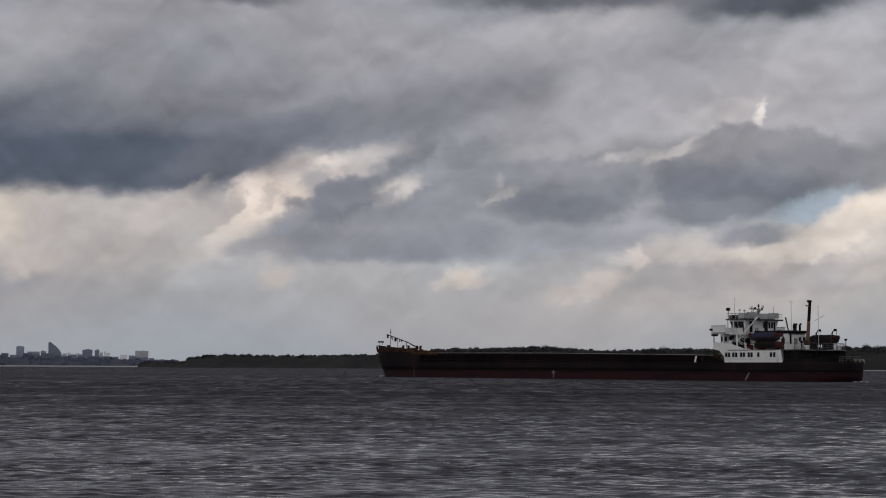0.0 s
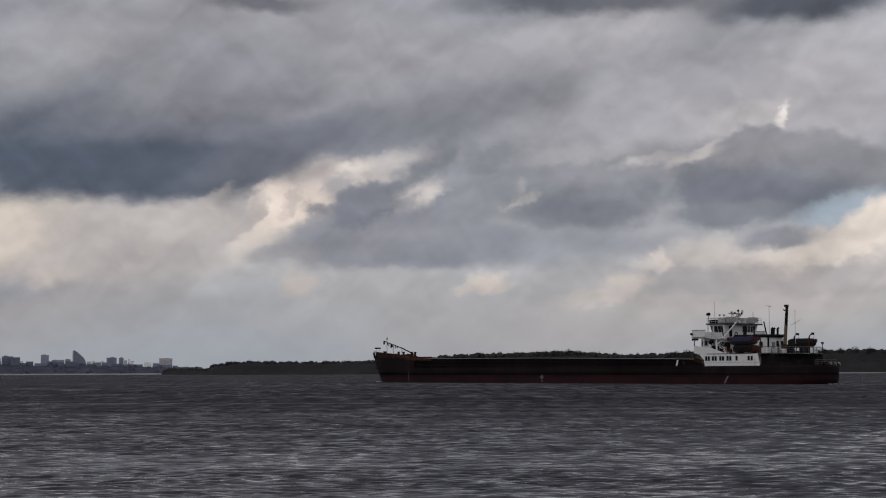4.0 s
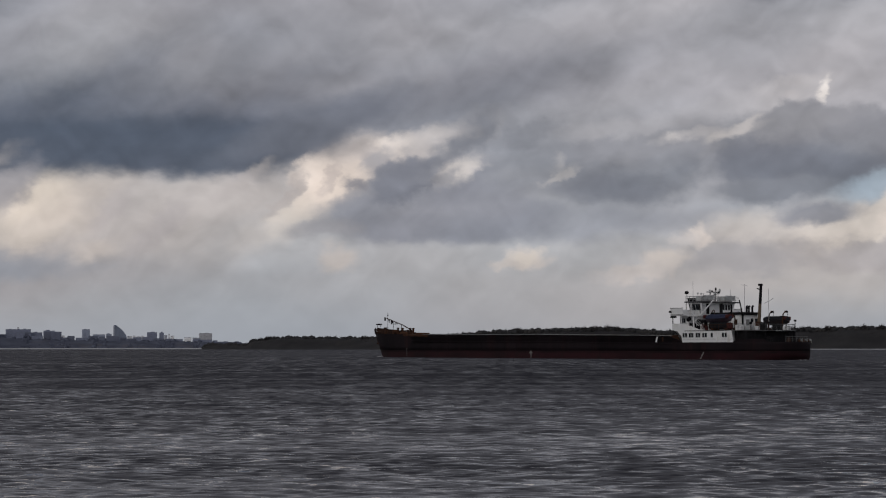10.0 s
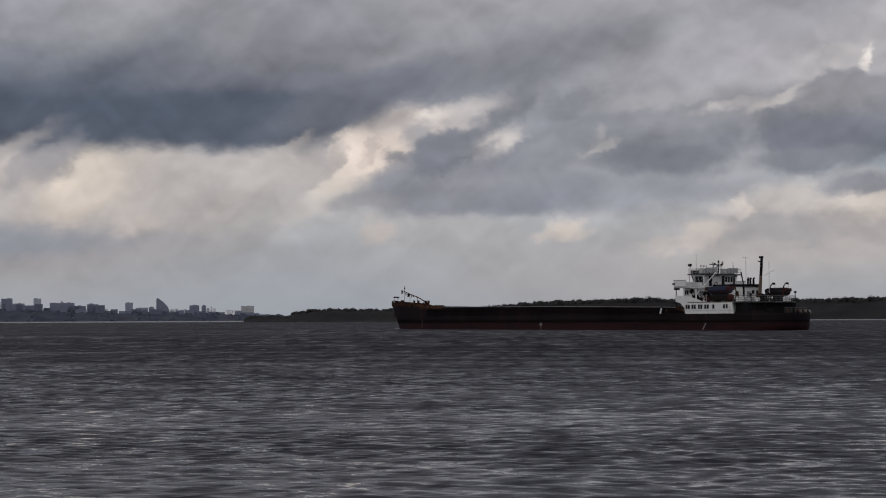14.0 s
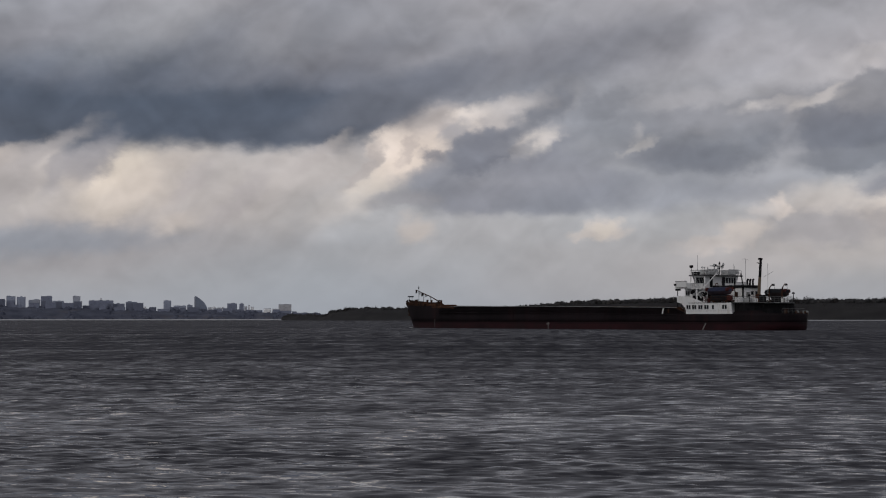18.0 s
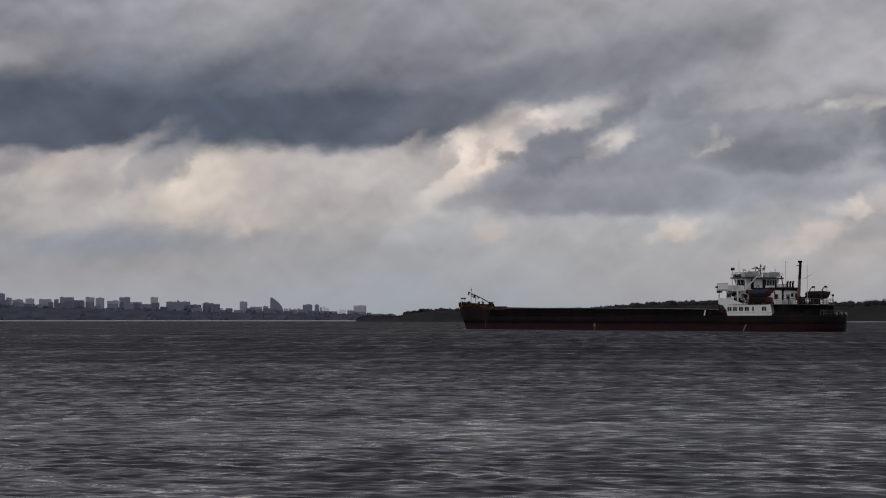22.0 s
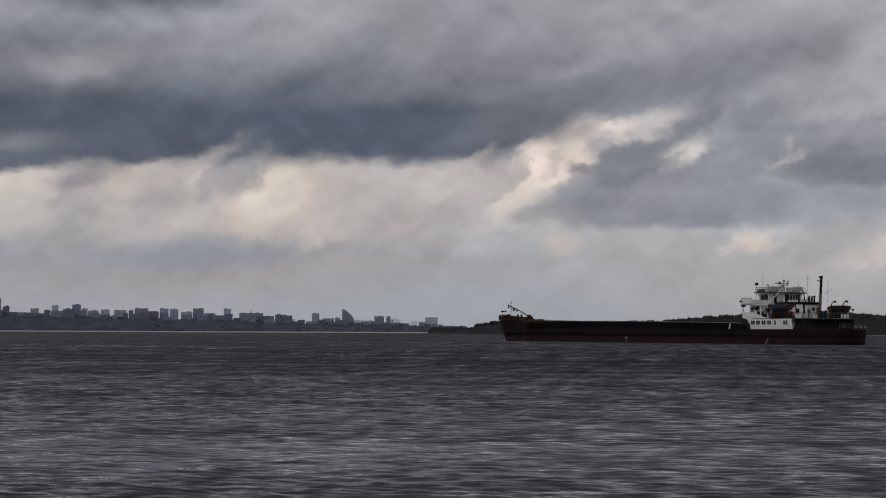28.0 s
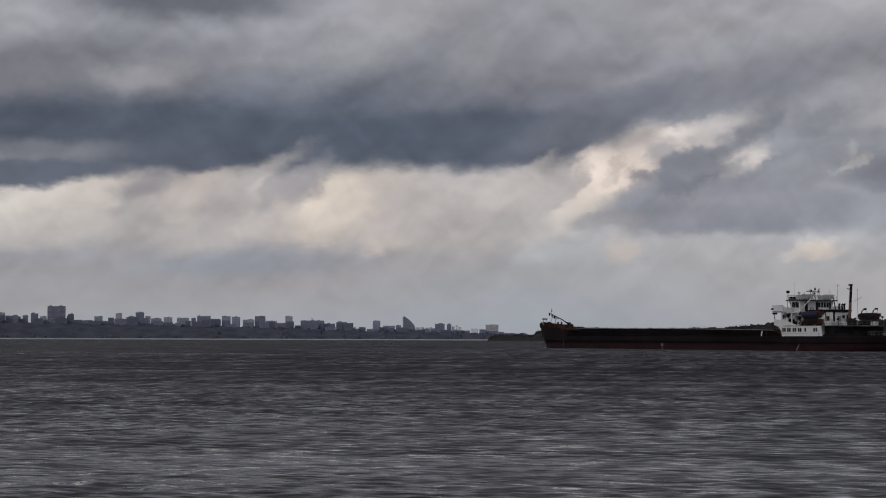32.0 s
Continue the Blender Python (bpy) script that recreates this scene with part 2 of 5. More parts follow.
cloud(-20.87, 4.02, 1.84, 0.37, 35, (170, 165, 162), 0.6, 0.6, 1)
cloud(-14.07, 4.90, 0.33, 1.02, -45, (164, 160, 159), 0.5, 0.6, 1)
cloud(-13.5, 12.2, 4.0, 1.2, 10, (140, 141, 146), 0.5, 0.9, 0)
cloud(-13.5, 9.7, 4.2, 1.5, 20, (114, 117, 124), 0.55, 0.9, 0)
cloud(-26.32, 9.29, 5.73, 1.43, 3, (112, 114, 120), 0.85, 0.6, 0)
cloud(-17.91, 8.85, 6.14, 1.43, 5, (106, 111, 120), 0.85, 0.6, 0)
cloud(-10.10, 8.90, 5.32, 1.13, 12, (120, 123, 130), 0.85, 0.6, 0)
cloud(-25.33, 8.15, 5.32, 0.82, 2, (108, 112, 120), 0.8, 0.6, 0)
cloud(-14.22, 8.08, 7.78, 1.02, 2, (95, 101, 112), 0.8, 0.5, 0)
cloud(-23.14, 7.22, 11.46, 1.19, -1, (82, 90, 102), 0.97, 0.3, 0)
cloud(-27.61, 5.74, 4.09, 0.49, 6, (90, 97, 108), 0.97, 0.3, 0)
cloud(-20.73, 6.37, 1.43, 0.37, 10, (86, 94, 106), 0.95, 0.35, 0)
cloud(-11.54, 7.22, 5.52, 1.10, 0, (82, 90, 102), 0.97, 0.28, 0)
cloud(-6.82, 7.93, 3.68, 0.74, 18, (100, 106, 116), 0.93, 0.45, 0)
cloud(-1.37, 9.1, 5.6, 1.25, 16, (116, 119, 127), 0.72, 0.8, 0)
cloud(-1.18, 7.77, 1.23, 0.51, 35, (120, 123, 130), 0.85, 0.5, 2)
cloud(0.98, 7.72, 1.23, 0.45, 20, (128, 130, 135), 0.7, 0.5, 2)
cloud(-26.66, 6.56, 2.46, 0.35, 4, (118, 121, 127), 0.8, 0.6, 0)
cloud(-10.10, 10.12, 3.68, 1.23, 15, (124, 125, 131), 0.6, 0.7, 0)
cloud(-8.04, 11.00, 4.50, 1.02, 20, (136, 137, 141), 0.6, 0.7, 0)
cloud(-15.06, 11.00, 2.86, 1.13, 25, (158, 158, 160), 0.8, 0.7, 0)
cloud(-19.76, 10.21, 3.27, 0.82, 15, (140, 140, 144), 0.7, 0.7, 0)
cloud(-23.37, 9.41, 1.53, 0.53, 10, (150, 150, 153), 0.7, 0.7, 1)
cloud(-11.34, 10.82, 1.23, 1.23, 30, (148, 148, 151), 0.5, 0.7, 1)
cloud(-21.81, 12.04, 3.89, 0.74, 0, (92, 95, 102), 0.9, 0.6, 0)
cloud(4.71, 13.32, 4.50, 0.45, 0, (92, 95, 102), 0.9, 0.6, 0)
cloud(12.42, 13.01, 3.48, 0.65, 3, (80, 84, 92), 0.95, 0.5, 0)
cloud(-7.49, 13.21, 1.84, 0.29, 0, (96, 98, 105), 0.8, 0.6, 0)
cloud(-7.0, 6.3, 0.65, 0.36, 40, (226, 215, 203), 0.75, 0.8, 2)
cloud(-4.1, 7.35, 0.75, 0.28, 25, (222, 212, 201), 0.7, 0.8, 2)
cloud(-18.91, 6.10, 1.43, 0.29, 30, (168, 164, 162), 0.7, 0.8, 1)
cloud(-17.38, 5.75, 0.45, 0.94, -35, (152, 150, 152), 0.7, 0.6, 1)
cloud(-3.7, 6.3, 1.15, 0.62, 8, (128, 131, 139), 0.85, 0.35, 2)
cloud(-1.5, 6.42, 0.70, 0.20, 12, (206, 199, 193), 0.75, 0.7, 2)
cloud(-5.39, 5.95, 0.45, 0.25, -20, (140, 140, 145), 0.85, 0.5, 2)
cloud(-6.30, 6.12, 0.20, 0.53, -35, (176, 168, 163), 0.6, 0.6, 2)
cloud(-4.88, 6.88, 0.33, 0.29, 30, (168, 164, 163), 0.7, 0.6, 2)
cloud(-1.67, 6.47, 0.82, 0.27, 25, (194, 188, 182), 0.7, 0.7, 2)
cloud(-2.76, 7.60, 1.31, 0.29, 16, (200, 193, 187), 0.55, 0.8, 1)
cloud(-4.63, 6.77, 0.57, 0.23, 40, (162, 161, 163), 0.7, 0.6, 2)
cloud(-7.80, 5.54, 0.90, 0.23, 48, (166, 161, 158), 0.7, 0.5, 2)
cloud(-6.52, 4.27, 1.23, 0.31, 8, (152, 151, 153), 0.8, 0.5, 1)
cloud(-9.48, 5.95, 1.23, 0.25, 30, (168, 164, 161), 0.7, 0.5, 1)
cloud(-2.19, 6.09, 0.61, 0.20, 30, (150, 150, 153), 0.8, 0.5, 2)
cloud(2.03, 6.26, 0.70, 0.18, 25, (178, 175, 172), 0.7, 0.6, 2)
cloud(11.1, 4.62, 1.30, 0.34, 6, (134, 136, 142), 0.9, 0.5, 1)


relieved = wmath("ADD", wmath("MULTIPLY", folds, 0.62), wmath("MULTIPLY", puffs, 0.34))
broad = wrange(lumps.outputs["Fac"], 0.25, 0.75, -0.10, 0.13, "LINEAR")
fine = wrange(billow.outputs["Fac"], 0.25, 0.75, -0.05, 0.06, "LINEAR")
upward = wrange(elevation, 0.0, 4.5, 0.25, 1.0)
shade = wmath("ADD", wmath("MULTIPLY", wmath("ADD", relieved, wmath("ADD", broad, fine)), upward), 1.02)
hue = wmix(wrange(tint.outputs["Fac"], 0.3, 0.7, 0.0, 1.0), (1.035, 1.0, 1.02, 1), (0.985, 1.0, 1.05, 1))
toned = wvec("SCALE", wvec("MULTIPLY", SKY["colour"], hue), (0, 0, 0))
wt.links.new(shade, toned.node.inputs["Scale"])
background = wnode("ShaderNodeBackground")
background.inputs["Strength"].default_value = 1.0
wt.links.new(toned, background.inputs["Color"])
output = wnode("ShaderNodeOutputWorld")
wt.links.new(background.outputs[0], output.inputs[0])
world.cycles.sampling_method = "MANUAL"
world.cycles.sample_map_resolution = 512

sun = new("sun", bpy.data.lights.new("sun", "SUN"))
sun.data.energy, sun.data.angle, sun.data.color = 0.5, radians(14), (1.0, 0.96, 0.9)
sun.matrix_world = look((math.sin(SUN_AZIMUTH) * 50, math.cos(SUN_AZIMUTH) * 50, 50 * math.tan(SUN_ELEVATION)), (0, 0, 0))

# ---- materials ----


def surface(name, dark, light, scale=1.0, rough=0.6, metal=0.0, bump=0.2, stretch=(1, 1, 1), stain=None, stain_scale=0.3,
            stain_amount=0.5, depth=0.02, shine=0.5):
    """Paint, metal, wood or earth: two tones in grain, an optional stain of another colour, and fine relief."""
    m = bpy.data.materials.new(name)
    m.use_nodes = True
    t = m.node_tree
    b = t.nodes["Principled BSDF"]
    c = t.nodes.new("ShaderNodeTexCoord")
    mp = t.nodes.new("ShaderNodeMapping")
    mp.inputs["Scale"].default_value = stretch
    t.links.new(c.outputs["Object"], mp.inputs[0])
    n = t.nodes.new("ShaderNodeTexNoise")
    n.inputs["Scale"].default_value, n.inputs["Detail"].default_value = scale, 6
    t.links.new(mp.outputs[0], n.inputs["Vector"])
    mix = t.nodes.new("ShaderNodeMix")
    mix.data_type = "RGBA"
    mix.inputs[6].default_value, mix.inputs[7].default_value = (*dark, 1), (*light, 1)
    ramp = t.nodes.new("ShaderNodeMapRange")
    ramp.inputs[1].default_value, ramp.inputs[2].default_value = 0.3, 0.7
    t.links.new(n.outputs["Fac"], ramp.inputs[0])
    t.links.new(ramp.outputs[0], mix.inputs[0])
    colour = mix.outputs[2]
    if stain:
        n2 = t.nodes.new("ShaderNodeTexNoise")
        n2.inputs["Scale"].default_value, n2.inputs["Detail"].default_value = stain_scale, 8
        n2.inputs["Roughness"].default_value = 0.65
        t.links.new(mp.outputs[0], n2.inputs["Vector"])
        r2 = t.nodes.new("ShaderNodeMapRange")
        r2.interpolation_type = "SMOOTHSTEP"
        r2.inputs[1].default_value, r2.inputs[2].default_value = 0.5, 0.68
        r2.inputs[4].default_value = stain_amount
        t.links.new(n2.outputs["Fac"], r2.inputs[0])
        mix2 = t.nodes.new("ShaderNodeMix")
        mix2.data_type = "RGBA"
        mix2.inputs[7].default_value = (*stain, 1)
        t.links.new(r2.outputs[0], mix2.inputs[0])
        t.links.new(colour, mix2.inputs[6])
        colour = mix2.outputs[2]
    t.links.new(colour, b.inputs["Base Color"])
    b.inputs["Roughness"].default_value, b.inputs["Metallic"].default_value = rough, metal
    b.inputs["Specular IOR Level"].default_value = shine
    bp = t.nodes.new("ShaderNodeBump")
    bp.inputs["Strength"].default_value, bp.inputs["Distance"].default_value = bump, depth
    t.links.new(n.outputs["Fac"], bp.inputs["Height"])
    t.links.new(bp.outputs[0], b.inputs["Normal"])
    return m


hull_black = surface("black_hull_paint", (0.0075, 0.0058, 0.0070), (0.017, 0.0120, 0.0145), 0.5, 0.75, 0, 0.3, (0.35, 0.35, 0.06),
                     (0.032, 0.0135, 0.0140), 0.9, 0.5, shine=0.09)
hull_red = surface("red_boot_paint", (0.015, 0.0048, 0.0066), (0.032, 0.0076, 0.0105), 0.5, 0.7, 0, 0.3, (0.4, 0.4, 0.15),
                   (0.012, 0.008, 0.008), 1.0, 0.7, shine=0.15)
hull_scuffed = surface("scuffed_red_paint", (0.0105, 0.0050, 0.0064), (0.024, 0.0085, 0.0110), 0.6, 0.75, 0, 0.3, (0.3, 0.3, 0.8),
                       (0.009, 0.007, 0.0075), 0.8, 0.9, shine=0.12)
rust = surface("rusty_steel", (0.022, 0.013, 0.010), (0.080, 0.034, 0.017), 0.9, 0.85, 0, 0.4, (1, 1, 0.6), (0.014, 0.009, 0.008), 0.6, 0.9, shine=0.15)
stem_rust = surface("rust_stained_black_paint", (0.012, 0.009, 0.009), (0.028, 0.016, 0.013), 0.7, 0.85, 0, 0.4, (1, 1, 0.5), (0.065, 0.026, 0.015), 0.8, 0.8, shine=0.1)
white_paint = surface("white_ship_paint", (0.68, 0.68, 0.68), (0.80, 0.80, 0.80), 0.8, 0.45, 0, 0.1, (1, 1, 0.3),
                      (0.42, 0.38, 0.33), 0.8, 0.55)
mark_paint = surface("worn_mark_paint", (0.12, 0.11, 0.105), (0.27, 0.26, 0.25), 3.0, 0.6, 0, 0.1, (1, 1, 1), (0.05, 0.03, 0.03), 2.5, 0.7)
faded_mark = surface("faded_mark_paint", (0.03, 0.026, 0.026), (0.085, 0.08, 0.078), 3.0, 0.7, 0, 0.1, (1, 1, 1), (0.02, 0.012, 0.012), 2.5, 0.8)
grey_paint = surface("grey_deck_paint", (0.16, 0.17, 0.17), (0.26, 0.27, 0.27), 1.0, 0.6, 0, 0.2, (1, 1, 1), (0.12, 0.07, 0.05), 0.7, 0.5)
dark_metal = surface("dark_painted_metal", (0.008, 0.008, 0.009), (0.016, 0.015, 0.017), 2.0, 0.75, 0.0, 0.2, shine=0.08)
pale_metal = surface("pale_painted_metal", (0.38, 0.39, 0.40), (0.52, 0.53, 0.53), 2.0, 0.45, 0.1, 0.1, (1, 1, 1), (0.2, 0.12, 0.08), 1.5, 0.4)
boat_blue = surface("blue_boat_cover", (0.016, 0.020, 0.044), (0.026, 0.031, 0.060), 1.5, 0.8, 0, 0.3, shine=0.15)
boat_dark = surface("dark_boat_cover", (0.008, 0.009, 0.012), (0.015, 0.016, 0.020), 1.5, 0.8, 0, 0.3, shine=0.12)
boat_red = surface("red_orange_boat_paint", (0.055, 0.014, 0.013), (0.085, 0.020, 0.017), 1.5, 0.7, 0, 0.2, shine=0.2)
rail_grey = surface("weathered_rail_paint", (0.06, 0.06, 0.062), (0.12, 0.12, 0.12), 2.0, 0.6, 0, 0.1, (1, 1, 1), (0.05, 0.03, 0.02), 1.5, 0.6)
boat_lilac = surface("faded_purple_boat_paint", (0.035, 0.026, 0.040), (0.062, 0.044, 0.060), 1.2, 0.65, 0, 0.2, (1, 1, 0.5), (0.07, 0.02, 0.02), 0.9, 0.7)
funnel_tan = surface("worn_tan_funnel_paint", (0.075, 0.05, 0.032), (0.15, 0.105, 0.065), 0.8, 0.7, 0, 0.2, (1, 1, 0.3), (0.04, 0.02, 0.014), 0.8, 0.7)
boat_maroon = surface("maroon_boat_paint", (0.020, 0.011, 0.014), (0.034, 0.016, 0.019), 1.5, 0.6, 0, 0.2)
roof_dark = surface("dark_roof_edge", (0.03, 0.03, 0.032), (0.06, 0.06, 0.062), 1.5, 0.6)
# city roofs: grey with the blue of distance haze painted in
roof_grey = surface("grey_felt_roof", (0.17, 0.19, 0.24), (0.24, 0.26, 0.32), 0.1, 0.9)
foam_white = surface("white_foam", (0.30, 0.31, 0.32), (0.55, 0.56, 0.56), 3.0, 0.8, 0, 0.6)
sand = surface("pale_river_sand", (0.29, 0.295, 0.31), (0.39, 0.395, 0.41), 0.05, 0.9, 0, 0.4)
earth = surface("brown_earth_bank", (0.022, 0.0215, 0.023), (0.038, 0.037, 0.038), 0.02, 0.95, 0, 0.5, (1, 1, 3),
                (0.05, 0.045, 0.041), 0.012, 0.4, 0.5, shine=0.1)
# distance haze is put into this colour: paler and bluer than scrub
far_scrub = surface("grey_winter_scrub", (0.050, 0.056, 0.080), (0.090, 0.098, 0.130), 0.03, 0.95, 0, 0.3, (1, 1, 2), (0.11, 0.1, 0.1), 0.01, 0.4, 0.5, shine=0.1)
twigs = surface("bare_brown_twigs", (0.040, 0.036, 0.036), (0.076, 0.068, 0.066), 0.1, 0.9, 0, 0.2, shine=0.1)
bush = surface("dark_winter_crowns", (0.027, 0.0275, 0.030), (0.048, 0.047, 0.048), 0.25, 0.95, 0, 0.4, (1, 1, 1), (0.07, 0.062, 0.055), 0.03, 0.4, 0.3, shine=0.1)
# the same haze mixed into the bushes' colour
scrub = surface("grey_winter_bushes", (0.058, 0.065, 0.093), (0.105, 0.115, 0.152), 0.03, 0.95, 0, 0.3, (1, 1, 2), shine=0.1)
bark = surface("grey_brown_bark", (0.05, 0.043, 0.036), (0.1, 0.086, 0.072), 1.0, 0.9, 0, 0.4)


def see_through(m):
    """Thin twigs let half of the light by, so that their far side is no darker."""
    t = m.node_tree
    b, out = t.nodes["Principled BSDF"], t.nodes["Material Output"]
    thin, both = t.nodes.new("ShaderNodeBsdfTranslucent"), t.nodes.new("ShaderNodeMixShader")
    t.links.new(b.inputs["Base Color"].links[0].from_socket, thin.inputs["Color"])
    t.links.new(b.outputs[0], both.inputs[1])
    t.links.new(thin.outputs[0], both.inputs[2])
    t.links.new(both.outputs[0], out.inputs[0])


def window_glass():
    m = bpy.data.materials.new("dark_window_glass")
    m.use_nodes = True
    b = m.node_tree.nodes["Principled BSDF"]
    b.inputs["Base Color"].default_value = (0.015, 0.017, 0.02, 1)
    b.inputs["Roughness"].default_value = 0.1
    b.inputs["Specular IOR Level"].default_value = 0.12
    return m


glass = window_glass()
see_through(twigs)


def facade(name, wall, pane, bay=3.2, storey=3.0):
    """Far walls: storeys of windows in a grid, at real size, with a slight change of tone from bay to bay."""
    m = bpy.data.materials.new(name)
    m.use_nodes = True
    t = m.node_tree
    b = t.nodes["Principled BSDF"]
    c = t.nodes.new("ShaderNodeTexCoord")
    br = t.nodes.new("ShaderNodeTexBrick")
    br.offset, br.squash = 0.0, 1.0
    mp = t.nodes.new("ShaderNodeMapping")
    mp.inputs["Rotation"].default_value = (radians(90), 0, 0)
    t.links.new(c.outputs["Object"], mp.inputs[0])
    t.links.new(mp.outputs[0], br.inputs["Vector"])
    br.inputs["Color1"].default_value, br.inputs["Color2"].default_value = (*pane, 1), (*[p * 1.6 for p in pane], 1)
    br.inputs["Mortar"].default_value = (*wall, 1)
    br.inputs["Scale"].default_value = 1.0
    br.inputs["Mortar Size"].default_value = 0.75
    br.inputs["Mortar Smooth"].default_value = 0.1
    br.inputs["Brick Width"].default_value, br.inputs["Row Height"].default_value = bay, storey
    n = t.nodes.new("ShaderNodeTexNoise")
    n.inputs["Scale"].default_value, n.inputs["Detail"].default_value = 0.06, 4
    t.links.new(c.outputs["Object"], n.inputs["Vector"])
    r = t.nodes.new("ShaderNodeMapRange")
    r.inputs[3].default_value, r.inputs[4].default_value = 0.75, 1.25
    t.links.new(n.outputs["Fac"], r.inputs[0])
    mul = t.nodes.new("ShaderNodeVectorMath")
    mul.operation = "SCALE"
    t.links.new(br.outputs["Color"], mul.inputs[0])
    t.links.new(r.outputs[0], mul.inputs["Scale"])
    t.links.new(mul.outputs[0], b.inputs["Base Color"])
    b.inputs["Roughness"].default_value = 0.8
    return m


# the far concrete, brick and glass are paled and blued to stand for haze
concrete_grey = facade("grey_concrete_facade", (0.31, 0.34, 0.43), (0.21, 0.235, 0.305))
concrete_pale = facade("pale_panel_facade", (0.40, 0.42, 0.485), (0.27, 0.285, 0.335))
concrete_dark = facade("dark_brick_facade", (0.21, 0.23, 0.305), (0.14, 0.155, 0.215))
# low walls: haze colour that melts into the bank's tone
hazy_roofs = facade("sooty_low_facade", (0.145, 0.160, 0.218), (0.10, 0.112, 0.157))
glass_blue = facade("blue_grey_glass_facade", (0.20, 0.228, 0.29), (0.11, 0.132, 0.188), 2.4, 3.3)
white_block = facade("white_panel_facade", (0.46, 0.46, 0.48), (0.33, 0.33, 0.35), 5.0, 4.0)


def river_water():
    """Dark water; ripples too small for the mesh tilt its surface at three sizes."""
    m = bpy.data.materials.new("grey_river_water")
    m.use_nodes = True
    t = m.node_tree
    b = t.nodes["Principled BSDF"]
    b.inputs["Base Color"].default_value = (0.0158, 0.0156, 0.0225, 1)
    b.inputs["Roughness"].default_value = 0.04
    b.inputs["IOR"].default_value = 1.333
    c = t.nodes.new("ShaderNodeTexCoord")
    g = t.nodes.new("ShaderNodeNewGeometry")
    normal = g.outputs["Normal"]
    place = t.nodes.new("ShaderNodeSeparateXYZ")
    t.links.new(c.outputs["Object"], place.inputs[0])

    def lee(near, far, start=15.0, end=130.0):
        """The water is calmer in the lee of the near shore."""
        n = t.nodes.new("ShaderNodeMapRange")
        n.inputs[1].default_value, n.inputs[2].default_value = start, end
        n.inputs[3].default_value, n.inputs[4].default_value = near, far
        t.links.new(place.outputs[1], n.inputs[0])
        return n.outputs[0]

    def times(a, b):
        n = t.nodes.new("ShaderNodeMath")
        n.operation = "MULTIPLY"
        t.links.new(a, n.inputs[0])
        t.links.new(b, n.inputs[1])
        return n.outputs[0]

    # gusts roughen the river in long lanes and leave smoother, paler ones between
    lanes = t.nodes.new("ShaderNodeMapping")
    lanes.inputs["Scale"].default_value = (0.014, 0.20, 1)
    lanes.inputs["Rotation"].default_value = (0, 0, radians(3))
    t.links.new(c.outputs["Object"], lanes.inputs[0])
    gust = t.nodes.new("ShaderNodeTexNoise")
    gust.inputs["Scale"].default_value, gust.inputs["Detail"].default_value = 1.0, 3
    t.links.new(lanes.outputs[0], gust.inputs["Vector"])
    span = t.nodes.new("ShaderNodeMapRange")
    for i, v in ((1, 0.35), (2, 0.65), (3, 0.68), (4, 1.22)):
        span.inputs[i].default_value = v
    t.links.new(gust.outputs["Fac"], span.inputs[0])
    calm = times(lee(0.62, 1.0), span.outputs[0])
    # the waves' steeper faces lie down-wind, towards the near shore
    steep = t.nodes.new("ShaderNodeCombineXYZ")
    t.links.new(times(lee(-0.11, -0.62), span.outputs[0]), steep.inputs[1])
    lean_on = t.nodes.new("ShaderNodeVectorMath")
    t.links.new(normal, lean_on.inputs[0])
    t.links.new(steep.outputs[0], lean_on.inputs[1])
    normal = lean_on.outputs[0]
    open_water = lee(0.0, 1.9, 40.0, 190.0)
    for scale, detail, stretch, amount in ((9.0, 2, (0.3, 1.0, 1), 1.2), (3.6, 2, (0.35, 1.0, 1), 1.2), (1.6, 2, (0.6, 1.0, 1), 0.6), (0.9, 2, (1.0, 0.3, 1), 0.55), (0.7, 2, (1.0, 0.10, 1), 0.62), (0.02, 3, (0.3, 1, 1), 0.12)):
        mp = t.nodes.new("ShaderNodeMapping")
        mp.inputs["Scale"].default_value = stretch
        mp.inputs["Rotation"].default_value = (0, 0, radians(6))
        t.links.new(c.outputs["Object"], mp.inputs[0])
        n = t.nodes.new("ShaderNodeTexNoise")
        n.inputs["Scale"].default_value, n.inputs["Detail"].default_value = scale, detail
        t.links.new(mp.outputs[0], n.inputs["Vector"])
        # ripples are steep on the near side only: short dark faces between long pale backs
        rgb = t.nodes.new("ShaderNodeSeparateXYZ")
        t.links.new(n.outputs["Color"], rgb.inputs[0])
        off = t.nodes.new("ShaderNodeMath")
        off.operation = "SUBTRACT"
        off.inputs[1].default_value = 0.70
        t.links.new(rgb.outputs[1], off.inputs[0])
        square = t.nodes.new("ShaderNodeMath")
        square.operation = "POWER"
        square.inputs[1].default_value = 2.0
        t.links.new(off.outputs[0], square.inputs[0])
        skewed = t.nodes.new("ShaderNodeCombineXYZ")
        t.links.new(rgb.outputs[0], skewed.inputs[0])
        t.links.new(square.outputs[0], skewed.inputs[1])
        k = t.nodes.new("ShaderNodeVectorMath")
        k.operation = "MULTIPLY_ADD"
        k.inputs[1].default_value = (amount * 0.7, -amount * 2.5, 0)
        k.inputs[2].default_value = (-amount * 0.35, amount * 2.5 * 0.052, 0)
        t.links.new(skewed.outputs[0], k.inputs[0])
        force = t.nodes.new("ShaderNodeVectorMath")
        force.operation = "SCALE"
        t.links.new(k.outputs[0], force.inputs[0])
        t.links.new(open_water if scale == 0.7 else calm, force.inputs["Scale"])
        add = t.nodes.new("ShaderNodeVectorMath")
